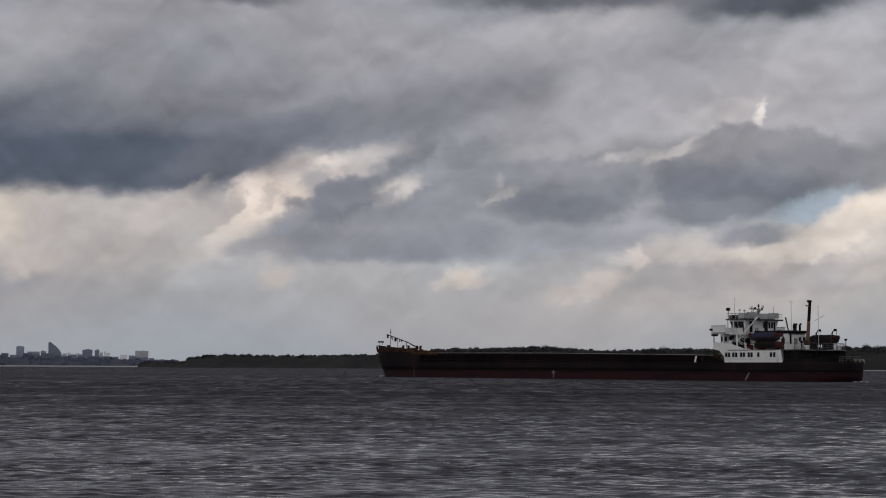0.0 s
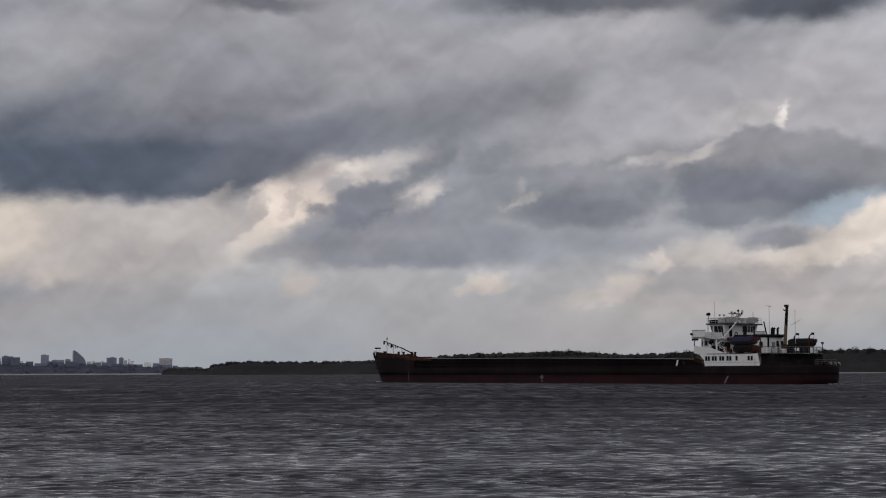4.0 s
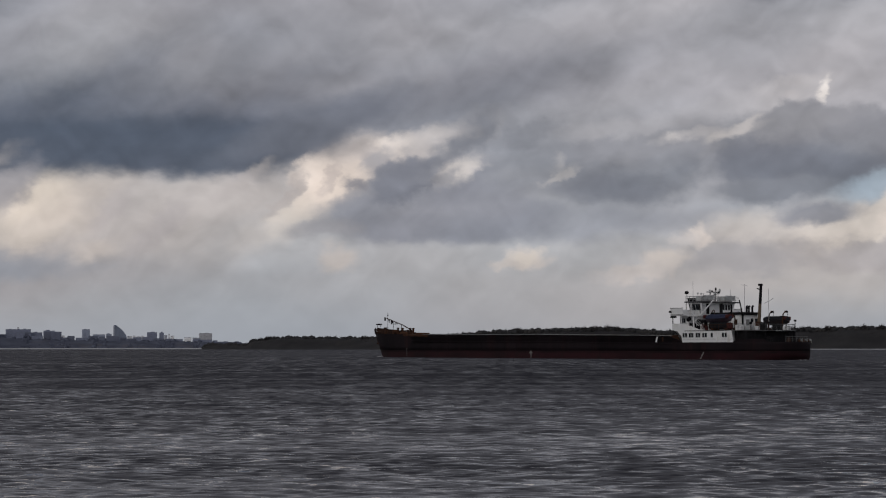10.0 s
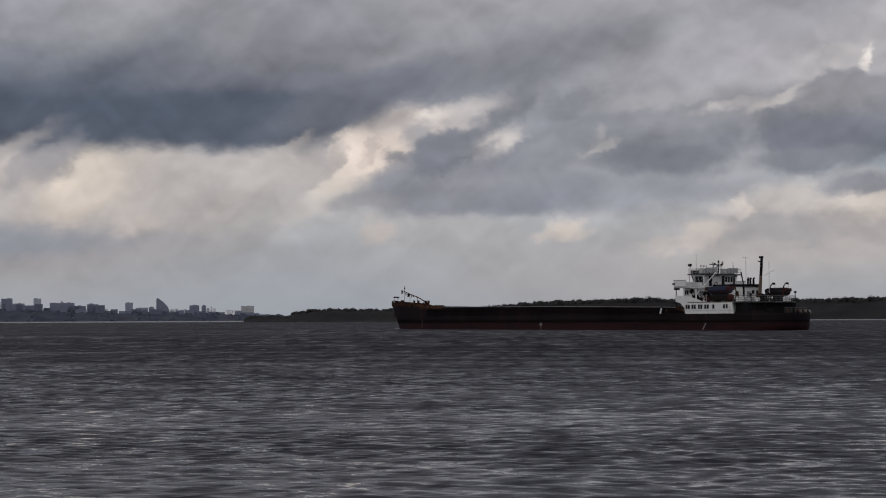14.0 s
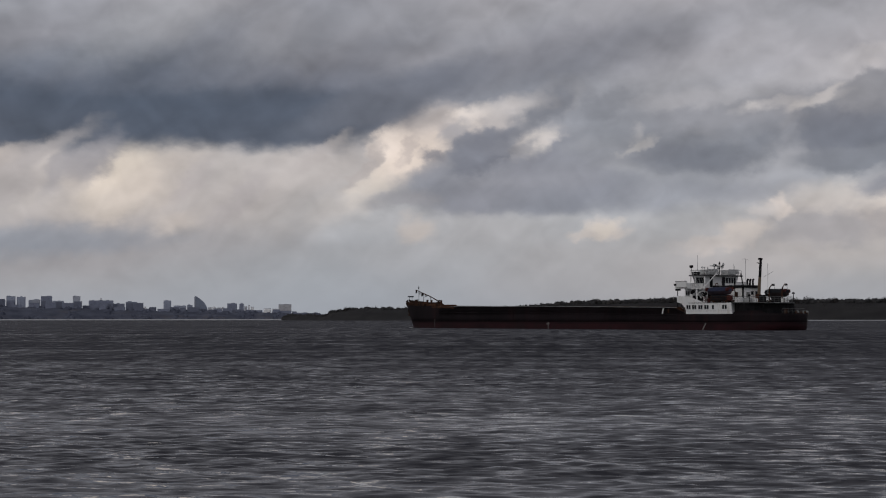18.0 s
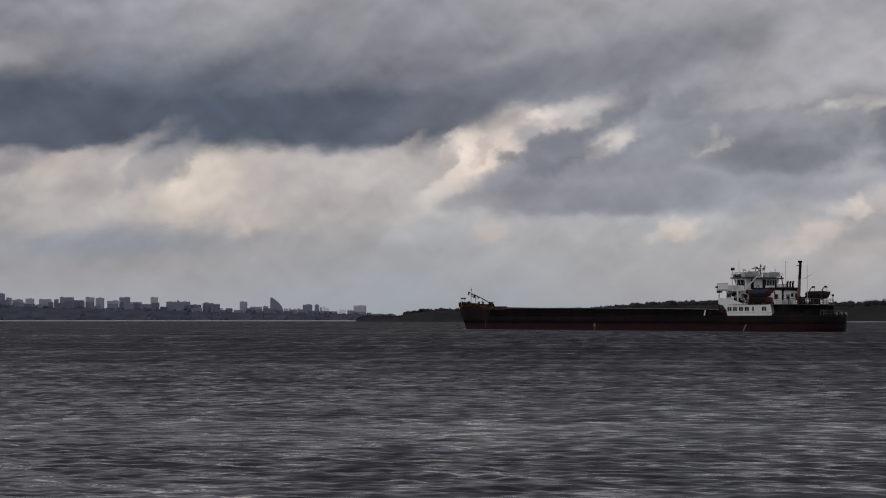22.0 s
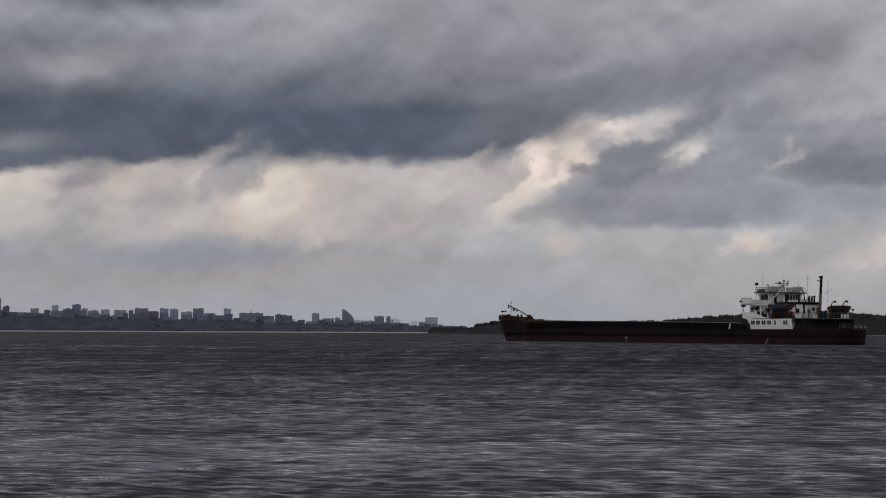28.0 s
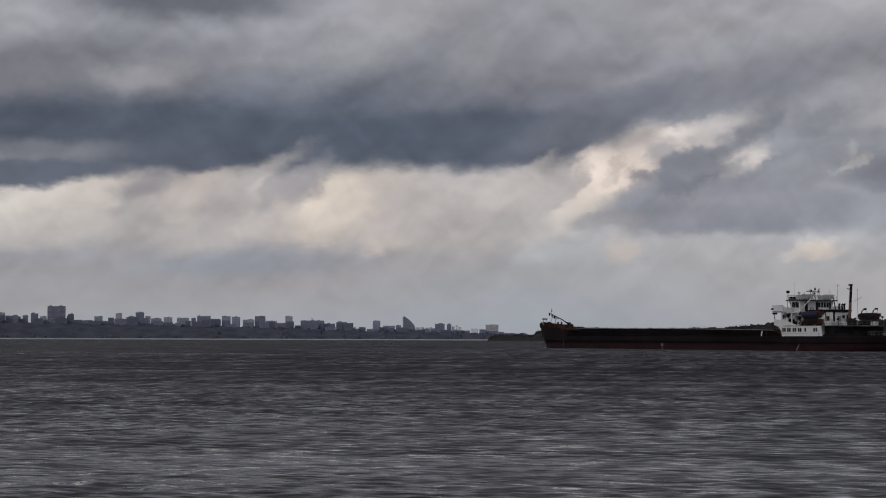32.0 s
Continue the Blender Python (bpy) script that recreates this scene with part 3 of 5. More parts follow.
        t.links.new(normal, add.inputs[0])
        t.links.new(force.outputs[0], add.inputs[1])
        normal = add.outputs[0]
    unit = t.nodes.new("ShaderNodeVectorMath")
    unit.operation = "NORMALIZE"
    t.links.new(normal, unit.inputs[0])
    t.links.new(unit.outputs[0], b.inputs["Normal"])
    return m


water_look = river_water()

# ---- mesh helpers ----


def mesh_ob(name, bm, material, smooth=False):
    me = bpy.data.meshes.new(name)
    bm.to_mesh(me)
    bm.free()
    me.materials.append(material)
    if smooth:
        me.shade_smooth()
    return new(name, me)


def part(name, bm, material, parent, label="", smooth=False):
    ob = mesh_ob(name, bm, material, smooth)
    ob.parent = parent
    return tagged(ob, label) if label else ob


def again(ob, parent, *place):
    """The same piece once more, on the same mesh."""
    o = new(ob.name.split(".")[0], ob.data)
    o.parent = parent
    o.matrix_basis = pose(*place)
    if "label" in ob:
        o["label"] = ob["label"]
    return o


def box(bm, x0, x1, y0, y1, z0, z1, bevel=0.0):
    r = bmesh.ops.create_cube(bm, size=1, matrix=Matrix.Translation(((x0 + x1) / 2, (y0 + y1) / 2, (z0 + z1) / 2))
                              @ Matrix.Diagonal((abs(x1 - x0), abs(y1 - y0), abs(z1 - z0), 1)))
    if bevel:
        edges = list({e for v in r["verts"] for e in v.link_edges})
        bmesh.ops.bevel(bm, geom=edges, offset=bevel, segments=1, affect="EDGES")
    return bm


def boxed(*a, bevel=0.0):
    return box(bmesh.new(), *a, bevel=bevel)


def tube(bm, points, r, sides=6, r2=None):
    """A round bar along points, tapering from r to r2."""
    r2 = r if r2 is None else r2
    pts = [Vector(p) for p in points]
    rings = []
    for i, p in enumerate(pts):
        d = (pts[min(i + 1, len(pts) - 1)] - pts[max(i - 1, 0)]).normalized()
        side = d.cross(Vector((0, 0, 1)) if abs(d.z) < 0.9 else Vector((1, 0, 0))).normalized()
        up = side.cross(d)
        rad = r + (r2 - r) * i / max(1, len(pts) - 1)
        rings.append([bm.verts.new(p + (side * math.cos(a) + up * math.sin(a)) * rad)
                      for a in (2 * math.pi * k / sides for k in range(sides))])
    for a, b in zip(rings, rings[1:]):
        for k in range(sides):
            bm.faces.new((a[k], a[(k + 1) % sides], b[(k + 1) % sides], b[k]))
    bm.faces.new(rings[0][::-1])
    bm.faces.new(rings[-1])
    return bm


def tubed(points, r, sides=6, r2=None):
    return tube(bmesh.new(), points, r, sides, r2)


def prism(bm, outline, y0, y1):
    """An outline in x and z, drawn out from y0 to y1."""
    a = [bm.verts.new((x, y0, z)) for x, z in outline]
    b = [bm.verts.new((x, y1, z)) for x, z in outline]
    bm.faces.new(a)
    bm.faces.new(b[::-1])
    for i in range(len(a)):
        j = (i + 1) % len(a)
        bm.faces.new((a[j], a[i], b[i], b[j]))
    bmesh.ops.recalc_face_normals(bm, faces=bm.faces[:])
    return bm


def bearing(az, distance, z=0.0):
    a = radians(az)
    return Vector((distance * math.sin(a), distance * math.cos(a), z))


def grid_mesh(name, xs, ys, zs, shape, material, smooth=True):
    """A sheet from arrays of places, row by row."""
    rows, cols = shape
    co = np.stack([xs, ys, zs], -1).reshape(-1, 3).astype(np.float32)
    i = (np.arange(rows - 1)[:, None] * cols + np.arange(cols - 1)[None]).ravel()
    quads = np.stack([i, i + 1, i + cols + 1, i + cols], 1).astype(np.int32)
    me = bpy.data.meshes.new(name)
    me.vertices.add(len(co))
    me.vertices.foreach_set("co", co.ravel())
    me.loops.add(quads.size)
    me.loops.foreach_set("vertex_index", quads.ravel())
    me.polygons.add(len(quads))
    me.polygons.foreach_set("loop_start", np.arange(0, quads.size, 4, dtype=np.int32))
    me.update(calc_edges=True)
    me.validate()
    me.materials.append(material)
    if smooth:
        me.shade_smooth()
    return new(name, me)

# ---- the river ----


def river():
    """One sheet of water, finer towards the eye, heaped into wind waves."""
    rng = np.random.default_rng(4)
    pole_y = -40.0
    r, radii = 1.0, []
    while r < 5200:
        radii.append(r)
        r += max(0.06, 0.0030 * r) if r > 12 and r < 260 else 0.5 if r <= 12 else (0.008 * r if r < 700 else 0.04 * r)
    radii = np.array([-39.9, -30.0, -20.0, -10.0, -3.0] + radii + [5300.0]) - pole_y
    turns = np.radians(np.concatenate([np.arange(-180, -34, 4), np.arange(-34, 22, 0.06), np.arange(22, 181, 4)]))
    R, A = np.meshgrid(radii.astype(np.float32), turns.astype(np.float32), indexing="ij")
    X, Y = R * np.sin(A), R * np.cos(A) + pole_y
    far = np.hypot(X, Y - 0) + 1e-3
    gap = np.maximum(np.where(far < 260, np.maximum(0.06, 0.0030 * far), 0.008 * far), 0.00105 * R)
    Z = np.zeros_like(X)
    gust = np.zeros_like(X)
    for _ in range(7):
        k, a, p = 2 * np.pi / rng.uniform(14, 60), rng.uniform(0, np.pi), rng.uniform(0, 6.3)
        gust += np.sin(k * (X * np.cos(a) * 0.5 + Y * np.sin(a)) + p)
    gust = np.clip(1 + 0.15 * gust, 0.35, 1.8)
    wind = np.radians(-112)
    fetch = np.clip((far - 30) / 110, 0.10, 1)
    for i in range(84):
        length = 0.34 * (5.0 / 0.34) ** (i / 83)
        a = wind + rng.normal(0, 0.5)
        k = 2 * np.pi / length
        height = (0.0074 * length / (1 + (length / 0.62) ** 2.2) + 0.0030 * length / (1 + (length / 3.0) ** 2) * fetch) * rng.uniform(0.5, 1.4)
        keep = np.clip((length / gap - 2.2) / 1.8, 0, 1)
        q = k * (X * np.cos(a) + Y * np.sin(a)) + rng.uniform(0, 6.3)
        s = np.sin(q)
        Z += keep * height * (s + 0.28 * np.sin(2 * q + 1.57))
    Z *= gust * np.clip((900 - far) / 700, 0, 1) * np.interp(far, (60, 160), (1, 0.8))
    behind = np.abs(A + np.radians(6)) > np.radians(28)
    Z[behind] = 0
    Z[:5] = 0
    ob = grid_mesh("water", X, Y, Z, X.shape, water_look)
    return tagged(ob, "grey choppy river water under an overcast sky", "water", kind="structure")


water = river()

# ---- the banks ----


def bank(name, label, material, turns, distance, crest, depth, rough):
    """A strip of land: a shore, a slope and a top that falls away behind."""
    rng = np.random.default_rng(len(name))
    az = np.radians(turns)
    n = len(az)
    wob = np.cumsum(rng.normal(0, 1, n))
    wob -= np.linspace(wob[0], wob[-1], n)
    wob = wob / (np.abs(wob).max() + 1e-6)
    d0 = distance + wob * 12
    steps = ((-6, -1.5), (0, 0.0), (5, 0.5), (12, 1.1))
    rows = [(d0 + s, np.full(n, z)) for s, z in steps]
    for f, hgt in ((0.12, 0.3), (0.25, 0.55), (0.45, 0.82), (0.7, 1.0), (1.0, 0.9), (1.3, 0.2)):
        rows.append((d0 + 12 + depth * f, 1.1 + np.maximum(crest - 1.1, 0.2) * hgt + rng.normal(0, rough, n) * hgt))
    rows.append((d0 + 30 + depth * 1.5, np.full(n, -1.5)))
    D = np.stack([a for a, _ in rows])
    Z = np.stack([z for _, z in rows])
    A = np.broadcast_to(az, D.shape)
    ob = grid_mesh(name, D * np.sin(A), D * np.cos(A), Z, D.shape, material, False)
    return tagged(ob, label, "river bank", kind="structure")


def profile(turns, pairs):
    return np.interp(turns, [p[0] for p in pairs], [p[1] for p in pairs])


CITY = 4330.0
city_turns = np.arange(-40, -7.4, 0.12)
CITY_CREST = ((-40, 44), (-28, 44), (-25.2, 43), (-23.8, 41), (-22.2, 38), (-19.2, 33), (-15.4, 26), (-11.3, 20), (-10, 14), (-7.5, 8))
bank("far_bank", "distant dark river bank with haze in its colour, rising to the city", far_scrub, city_turns, CITY, profile(city_turns, CITY_CREST), 150, 1.2)


def wood_distance(az):
    return float(np.interp(az, (-12, -9, -3, 4, 12, 22, 40), (3300, 2750, 2500, 2350, 2250, 2150, 2000)))


wood_turns = np.arange(-10.8, 40, 0.1)
WOOD_TOP = ((-10.8, 0.12), (-10.6, 0.23), (-9.9, 0.25), (-9.3, 0.23), (-9.2, 0.25), (-9.1, 0.35), (-8.9, 0.40), (-8.5, 0.46), (-7.7, 0.50), (-5.7, 0.47), (-2.5, 0.52), (-1.0, 0.66), (0, 0.74), (2.4, 0.80),
            (3.7, 0.84), (4.7, 0.77), (5.7, 0.70), (6.9, 0.73), (8.5, 0.79), (9.5, 0.77), (14, 0.85), (40, 0.85))
wood_dist = np.array([wood_distance(a) for a in wood_turns])
wood_height = wood_dist * np.tan(np.radians(profile(wood_turns, WOOD_TOP)))
bank("wooded_bank", "low dark wooded river bank with a sandy edge", earth, wood_turns, wood_dist, np.maximum(wood_height - 2.6, 0.8), 90, 0.5)


def beach(name, turns, distance, label, rise=1.0):
    az = np.radians(turns)
    rng = np.random.default_rng(3)
    w = 5 + 3 * np.sin(az * 60) + rng.normal(0, 0.5, len(az))
    D = np.stack([distance - 10 - 0 * w, distance - 6 + 0 * w, distance - 3 + w * 0.2, distance + 3 + w * 0.2])
    Z = np.stack([np.full(len(az), z) * rise for z in (-0.4, 1.0, 2.2, 2.6)])
    A = np.broadcast_to(az, D.shape)
    return tagged(grid_mesh(name, D * np.sin(A), D * np.cos(A), Z, D.shape, sand), label, "beach", kind="structure")


beach("beach", np.arange(-40, -9.2, 0.2), np.full(len(np.arange(-40, -9.2, 0.2)), CITY - 14), "pale sandy strip along the far shore", 1.1)
right_turns = np.arange(4.0, 40, 0.2)
beach("sandbank", right_turns, np.array([wood_distance(a) for a in right_turns]) - 16, "pale sandy strip below the woods", np.clip((right_turns - 4.0) / 7, 0.02, 0.36))

# ---- the cargo ship: x forward from the stern, y to port, z from the waterline ----
BEAM = 8.25
ship = tagged(new("cargo_ship"), "long black river cargo ship with white wheelhouse aft", "ship")


def stem(z):
    return 134.1 + 0.44 * z


def tail(z):
    return -0.7 - 0.07 * z + 0.5 * max(0.0, (0.9 - z) / 0.9) ** 1.6


def sheer(u):
    return float(np.interp(u, (-3, 20.6, 22.6, 24.5, 65, 104.5, 107, 123, 138), (3.35, 3.35, 4.5, 4.62, 5.12, 5.35, 5.45, 5.7, 5.95)))


def half_beam(u, z):
    if u > 110:
        s = min(1.0, max(0.0, (u - 110) / (stem(z) - 110)))
        n = 1.9 + 0.16 * max(0.0, z)
        return BEAM * max(0.0, 1 - s ** n) ** 0.9
    if u < 9:
        s = min(1.0, max(0.0, (9 - u) / (9 - tail(z))))
        return BEAM * max(0.0, 1 - s ** 2.6) ** 0.5
    return BEAM


def stations():
    ps = [1 - math.cos(math.pi / 2 * i / 14) for i in range(15)]
    aft = [(0, p) for p in ps]
    mid = [(1, i / 26) for i in range(1, 26)]
    fore = [(2, math.sin(math.pi / 2 * i / 20)) for i in range(21)]
    return aft + mid + fore


def station_u(s, z):
    kind, p = s
    if kind == 0:
        return tail(z) + (9 - tail(z)) * p
    if kind == 1:
        return 9 + 101 * p
    return 110 + (stem(z) - 110) * p


def shell(levels):
    """The hull's skin between levels given as functions of the length: both sides, round the stern and the stem."""
    bm = bmesh.new()
    sts = stations()
    rows = []
    for level in levels:
        port, star = [], []
        for s in sts:
            u = station_u(s, 3.3 if s[0] == 0 else 7.4 if s[0] == 2 else 5)
            z = level(u)
            u = station_u(s, z)
            b = half_beam(u, z)
            port.append(bm.verts.new((u, b, z)))
            star.append(bm.verts.new((u, -b, z)))
        rows.append(port + star[::-1])
    for a, b in zip(rows, rows[1:]):
        n = len(a)
        for i in range(n):
            j = (i + 1) % n
            bm.faces.new((a[j], a[i], b[i], b[j]))
    bmesh.ops.remove_doubles(bm, verts=bm.verts[:], dist=0.002)
    bmesh.ops.recalc_face_normals(bm, faces=bm.faces[:])
    return bm


RED = 1.7
upper = part("hull", shell([(lambda u, k=k: RED + (sheer(u) - RED) * k) for k in (0, 0.25, 0.5, 0.75, 1)]), hull_black, ship,
             "black steel hull streaked with rust", True)
upper.modifiers.new("plate", "SOLIDIFY").thickness = 0.1
part("boot_topping", shell([(lambda u, z=z: z) for z in (-1.2, -0.4, 0.3, 0.9, 1.25)]), hull_red, ship, "dull red waterline band", True)
part("scuffed_band", shell([(lambda u, z=z: z) for z in (1.254, RED - 0.004)]), hull_scuffed, ship, "red band scuffed dark by fenders", True)


def poop_half(u):
    """The boat deck narrows to a round end before the stern."""
    s = min(1.0, max(0.0, (10 - u) / (10 - 3.9)))
    return BEAM * max(0.0, 1 - s ** 3.0) ** 0.5


def deck_plate(z, u0, u1, inset, thick=0.12, half=None):
    bm = bmesh.new()
    us = [u0 + (u1 - u0) * i / 60 for i in range(61)]
    pts = [(u, max(0.02, (half(u) if half else half_beam(u, z)) - inset)) for u in us]
    top = [bm.verts.new((u, b, z)) for u, b in pts] + [bm.verts.new((u, -b, z)) for u, b in pts[::-1]]
    low = [bm.verts.new((v.co.x, v.co.y, z - thick)) for v in top]
    bm.faces.new(top)
    bm.faces.new(low[::-1])
    for i in range(len(top)):
        j = (i + 1) % len(top)
        bm.faces.new((top[j], top[i], low[i], low[j]))
    bmesh.ops.recalc_face_normals(bm, faces=bm.faces[:])
    return bm


part("main_deck", deck_plate(3.2, -0.7, 108, 0.14), grey_paint, ship)
part("forecastle_deck", deck_plate(5.3, 107, 135.2, 0.16), rust, ship, "rusty forecastle deck")
part("forecastle_bulkhead", boxed(106.9, 107.05, -7.9, 7.9, 3.2, 5.3), rust, ship)

# rubbing strakes and the pale cap along the bulwark
for name, drop, r, mt in (("bulwark_cap", -0.03, 0.06, grey_paint), ("rubbing_strake", 1.5, 0.09, hull_black)):
    for side in (1, -1):
        bm = bmesh.new()
        us = [23.5 + i * (110 - 23.5) / 16 for i in range(17)]
        tube(bm, [(u, side * (BEAM + 0.03), sheer(u) - drop) for u in us], r, 5)
        part(name, bm, mt, ship)
        if name == "bulwark_cap":
            bm = bmesh.new()
            us = [107 + i * (136.2 - 107) / 24 for i in range(25)]
            tube(bm, [(u, side * (half_beam(u, sheer(u)) + 0.02), sheer(u) + 0.02) for u in us], r, 5)
            part(name, bm, stem_rust, ship)

# vertical frames that show through the plating
frame_bm = boxed(-0.05, 0.05, -0.03, 0.03, 0, 2.6)
first = part("plate_seam", frame_bm, hull_black, ship)
first.matrix_basis = pose(30, BEAM, 1.6)
for i in range(1, 19):
    again(first, ship, 30 + i * 4.1, BEAM, 1.6)

# cargo hold: coaming and its covers
part("hatch_coaming", boxed(29, 103, -6.4, 6.4, 3.1, 4.75), rust, ship)
cover = part("hatch_cover", boxed(-2.9, 2.9, -6.55, 6.55, 0, 0.3, bevel=0.08), rust, ship, "rusty steel hatch cover")
cover.matrix_basis = pose(32.1, 0, 4.5, 0, -0.45)
for i in range(1, 12):
    u = 32.1 + i * 6.1
    again(cover, ship, u, 0, sheer(u) - 0.2, 0, -0.45)

# marks on the side
part("draught_mark", boxed(65.95, 66.15, BEAM, BEAM + 0.02, 0.15, 1.7), mark_paint, ship, "worn white load line mark")
part("load_line", boxed(65.5, 66.7, BEAM, BEAM + 0.022, 1.15, 1.3), mark_paint, ship)
part("load_ring", tubed([(66.05 + 0.34 * math.cos(a), BEAM + 0.02, 1.23 + 0.3 * math.sin(a)) for a in
                         (2 * math.pi * k / 14 for k in range(15))], 0.05, 4), mark_paint, ship)
b = half_beam(112.2, 0.8)
part("draught_mark", boxed(112.1, 112.3, b - 0.05, b + 0.04, 0.3, 2.3), faded_mark, ship, "faded draught scale")
part("draught_mark", prism(bmesh.new(), [(15.9, 0.15), (16.2, 0.2), (15.75, 0.9), (15.3, 1.5), (15.05, 1.45), (15.5, 0.85)], BEAM, BEAM + 0.02),
     mark_paint, ship, "slanting white draught mark")
part("fender_mark", prism(bmesh.new(), [(27.75, 3.35), (28.15, 3.35), (27.8, 4.45), (27.4, 4.45)], BEAM, BEAM + 0.03), white_paint, ship,
     "white painted dash")
part("fender_mark", boxed(25.9, 26.3, BEAM, BEAM + 0.03, 3.5, 4.3), rust, ship)

# forecastle: rusty bow bulwark, posts and rails, windlass, drooping boom with its scraps, lights


def bow_plate():
    """The raised bulwark round the stem, highest at the tip."""
    bm = bmesh.new()
    for side in (1, -1):
        low, high = [], []
        for i in range(15):
            f = i / 14
            u = 130.2 + (stem(6) - 130.25) * math.sin(math.pi / 2 * f)
            b = half_beam(u, 5.9) * 0.99
            low.append(bm.verts.new((u, side * b, sheer(u) - 0.05)))
            high.append(bm.verts.new((u + 0.45 * f, side * (b + 0.1), sheer(u) + 0.55 + 1.0 * f ** 0.7)))
        for i in range(14):
            bm.faces.new((low[i], low[i + 1], high[i + 1], high[i]))
    bmesh.ops.remove_doubles(bm, verts=bm.verts[:], dist=0.02)
    return bm


bow = part("bow_bulwark", bow_plate(), stem_rust, ship, "dark rust-stained bulwark round the stem")
for side in (1, -1):
    bm = bmesh.new()
    us = [103.5 + i * 0.5 for i in range(21)]
    low = [bm.verts.new((u, side * (half_beam(u, 5.0) + 0.05), sheer(u) - 0.45 + 0.06 * math.sin(u * 2.1))) for u in us]
    high = [bm.verts.new((u, side * (half_beam(u, 5.4) + 0.05), sheer(u) + 0.05)) for u in us]
    for i in range(20):
        bm.faces.new((low[i], low[i + 1], high[i + 1], high[i]))
    part("rust_band", bm, rust, ship, "rusty strip along the forecastle edge").modifiers.new("plate", "SOLIDIFY").thickness = 0.03
bow.modifiers.new("plate", "SOLIDIFY").thickness = 0.12
post = part("bulwark_post", tubed([(0, 0, 0), (0, 0, 1.05)], 0.09, 5), rust, ship)
post.matrix_basis = pose(119, half_beam(119, 5.6) - 0.12, sheer(119) - 0.05)
for i in range(1, 11):
    u = 119 + i * 1.12
    for side in (1,):
        again(post, ship, u, side * (half_beam(u, sheer(u)) - 0.12), sheer(u) - 0.05)
for rise in (0.5, 1.0):
    part("forecastle_rail", tubed([(u, half_beam(u, sheer(u)) - 0.12, sheer(u) + rise * min(1, 0.35 + (u - 112) / 7)) for u in
                                   [118.5 + i * 0.9 for i in range(14)]], 0.05, 5), rust, ship)
wind = part("windlass", boxed(124.2, 127.0, -1.6, 1.6, 5.3, 6.0, bevel=0.1), rust, ship, "rusty anchor windlass")
for y in (-2.1, 2.1):
    part("drum", tubed([(125.6, y - 0.7, 6.2), (125.6, y + 0.7, 6.2)], 0.6, 14), rust, wind)
part("cable_drum", tubed([(121.5, 0.9, 6.0), (121.5, 2.9, 6.0)], 0.6, 12), rust, wind)
for u, y in ((116, 4.5), (118.5, 5.0), (121, 4.6), (129.5, 2.6), (130.5, 1.6), (113.5, 5.4)):
    bm = tubed([(u, y, 5.6), (u, y, 7.05 + 0.02 * u - 2.3)], 0.26, 8)
    tube(bm, [(u - 0.35, y, 6.95 + 0.02 * u - 2.3), (u + 0.35, y, 6.95 + 0.02 * u - 2.3)], 0.16, 6)
    part("bollard", bm, rust, ship)
for u0, u1, z in ((115, 118, 6.2), (109.5, 112, 6.0)):
    part("rope_locker", boxed(u0, u1, 3.4, 6.2, 5.3, z - 0.1, bevel=0.12), rust, ship, "rusty steel locker")
boom = part("boom", tubed([(115.4, 4.4, 6.5), (120.6, 3.6, 7.9), (132.9, 0.4, 9.95)], 0.15, 6, 0.09), rust, ship, "drooping rusty boom hung with dark scraps")
for f, w, drop in ((0.97, 0.42, 0.80), (0.80, 0.18, 0.65), (0.73, 0.14, 0.85), (0.60, 0.40, 0.95), (0.52, 0.24, 0.6), (0.40, 0.16, 0.7), (0.30, 0.24, 0.45)):
    p = Vector((120.6, 3.6, 7.9)).lerp(Vector((132.9, 0.4, 9.95)), f)
    part("hanging_scrap", boxed(p.x - w * 0.8, p.x + w * 0.8, p.y - 0.06, p.y + 0.06, p.z - drop, p.z, bevel=0.04), dark_metal, boom)
part("boom_post", tubed([(121.2, 3.5, 5.3), (121.2, 3.5, 7.9)], 0.07, 6), dark_metal, ship)
part("boom_post", tubed([(126.6, 2.1, 5.3), (126.6, 2.1, 8.6)], 0.05, 6), dark_metal, ship)
mast_f = part("bow_mast", tubed([(131.8, 0.2, 5.3), (131.8, 0.2, 11.1)], 0.06, 6), dark_metal, ship)
part("mast_lamp", tubed([(131.8, 0.2, 10.3), (131.8, 0.2, 10.6)], 0.17, 8), dark_metal, mast_f)
for y in (0.65, -0.25):
    lamp = part("bow_lamp", tubed([(135.7, y, 7.45), (135.7, y, 8.15)], 0.05, 5), dark_metal, ship)
    part("lamp_head", boxed(135.35, 136.0, y - 0.28, y + 0.28, 8.05, 8.4, bevel=0.06), dark_metal, lamp)
anchor = part("anchor", tubed([(131.6, half_beam(131.6, 4.2) + 0.12, 4.6), (131.3, half_beam(131.3, 3.4) + 0.12, 3.5)], 0.12, 6), rust, ship)
part("anchor_fluke", boxed(130.7, 131.9, half_beam(131.3, 3.4), half_beam(131.3, 3.4) + 0.3, 3.2, 3.55, bevel=0.08), rust, anchor)

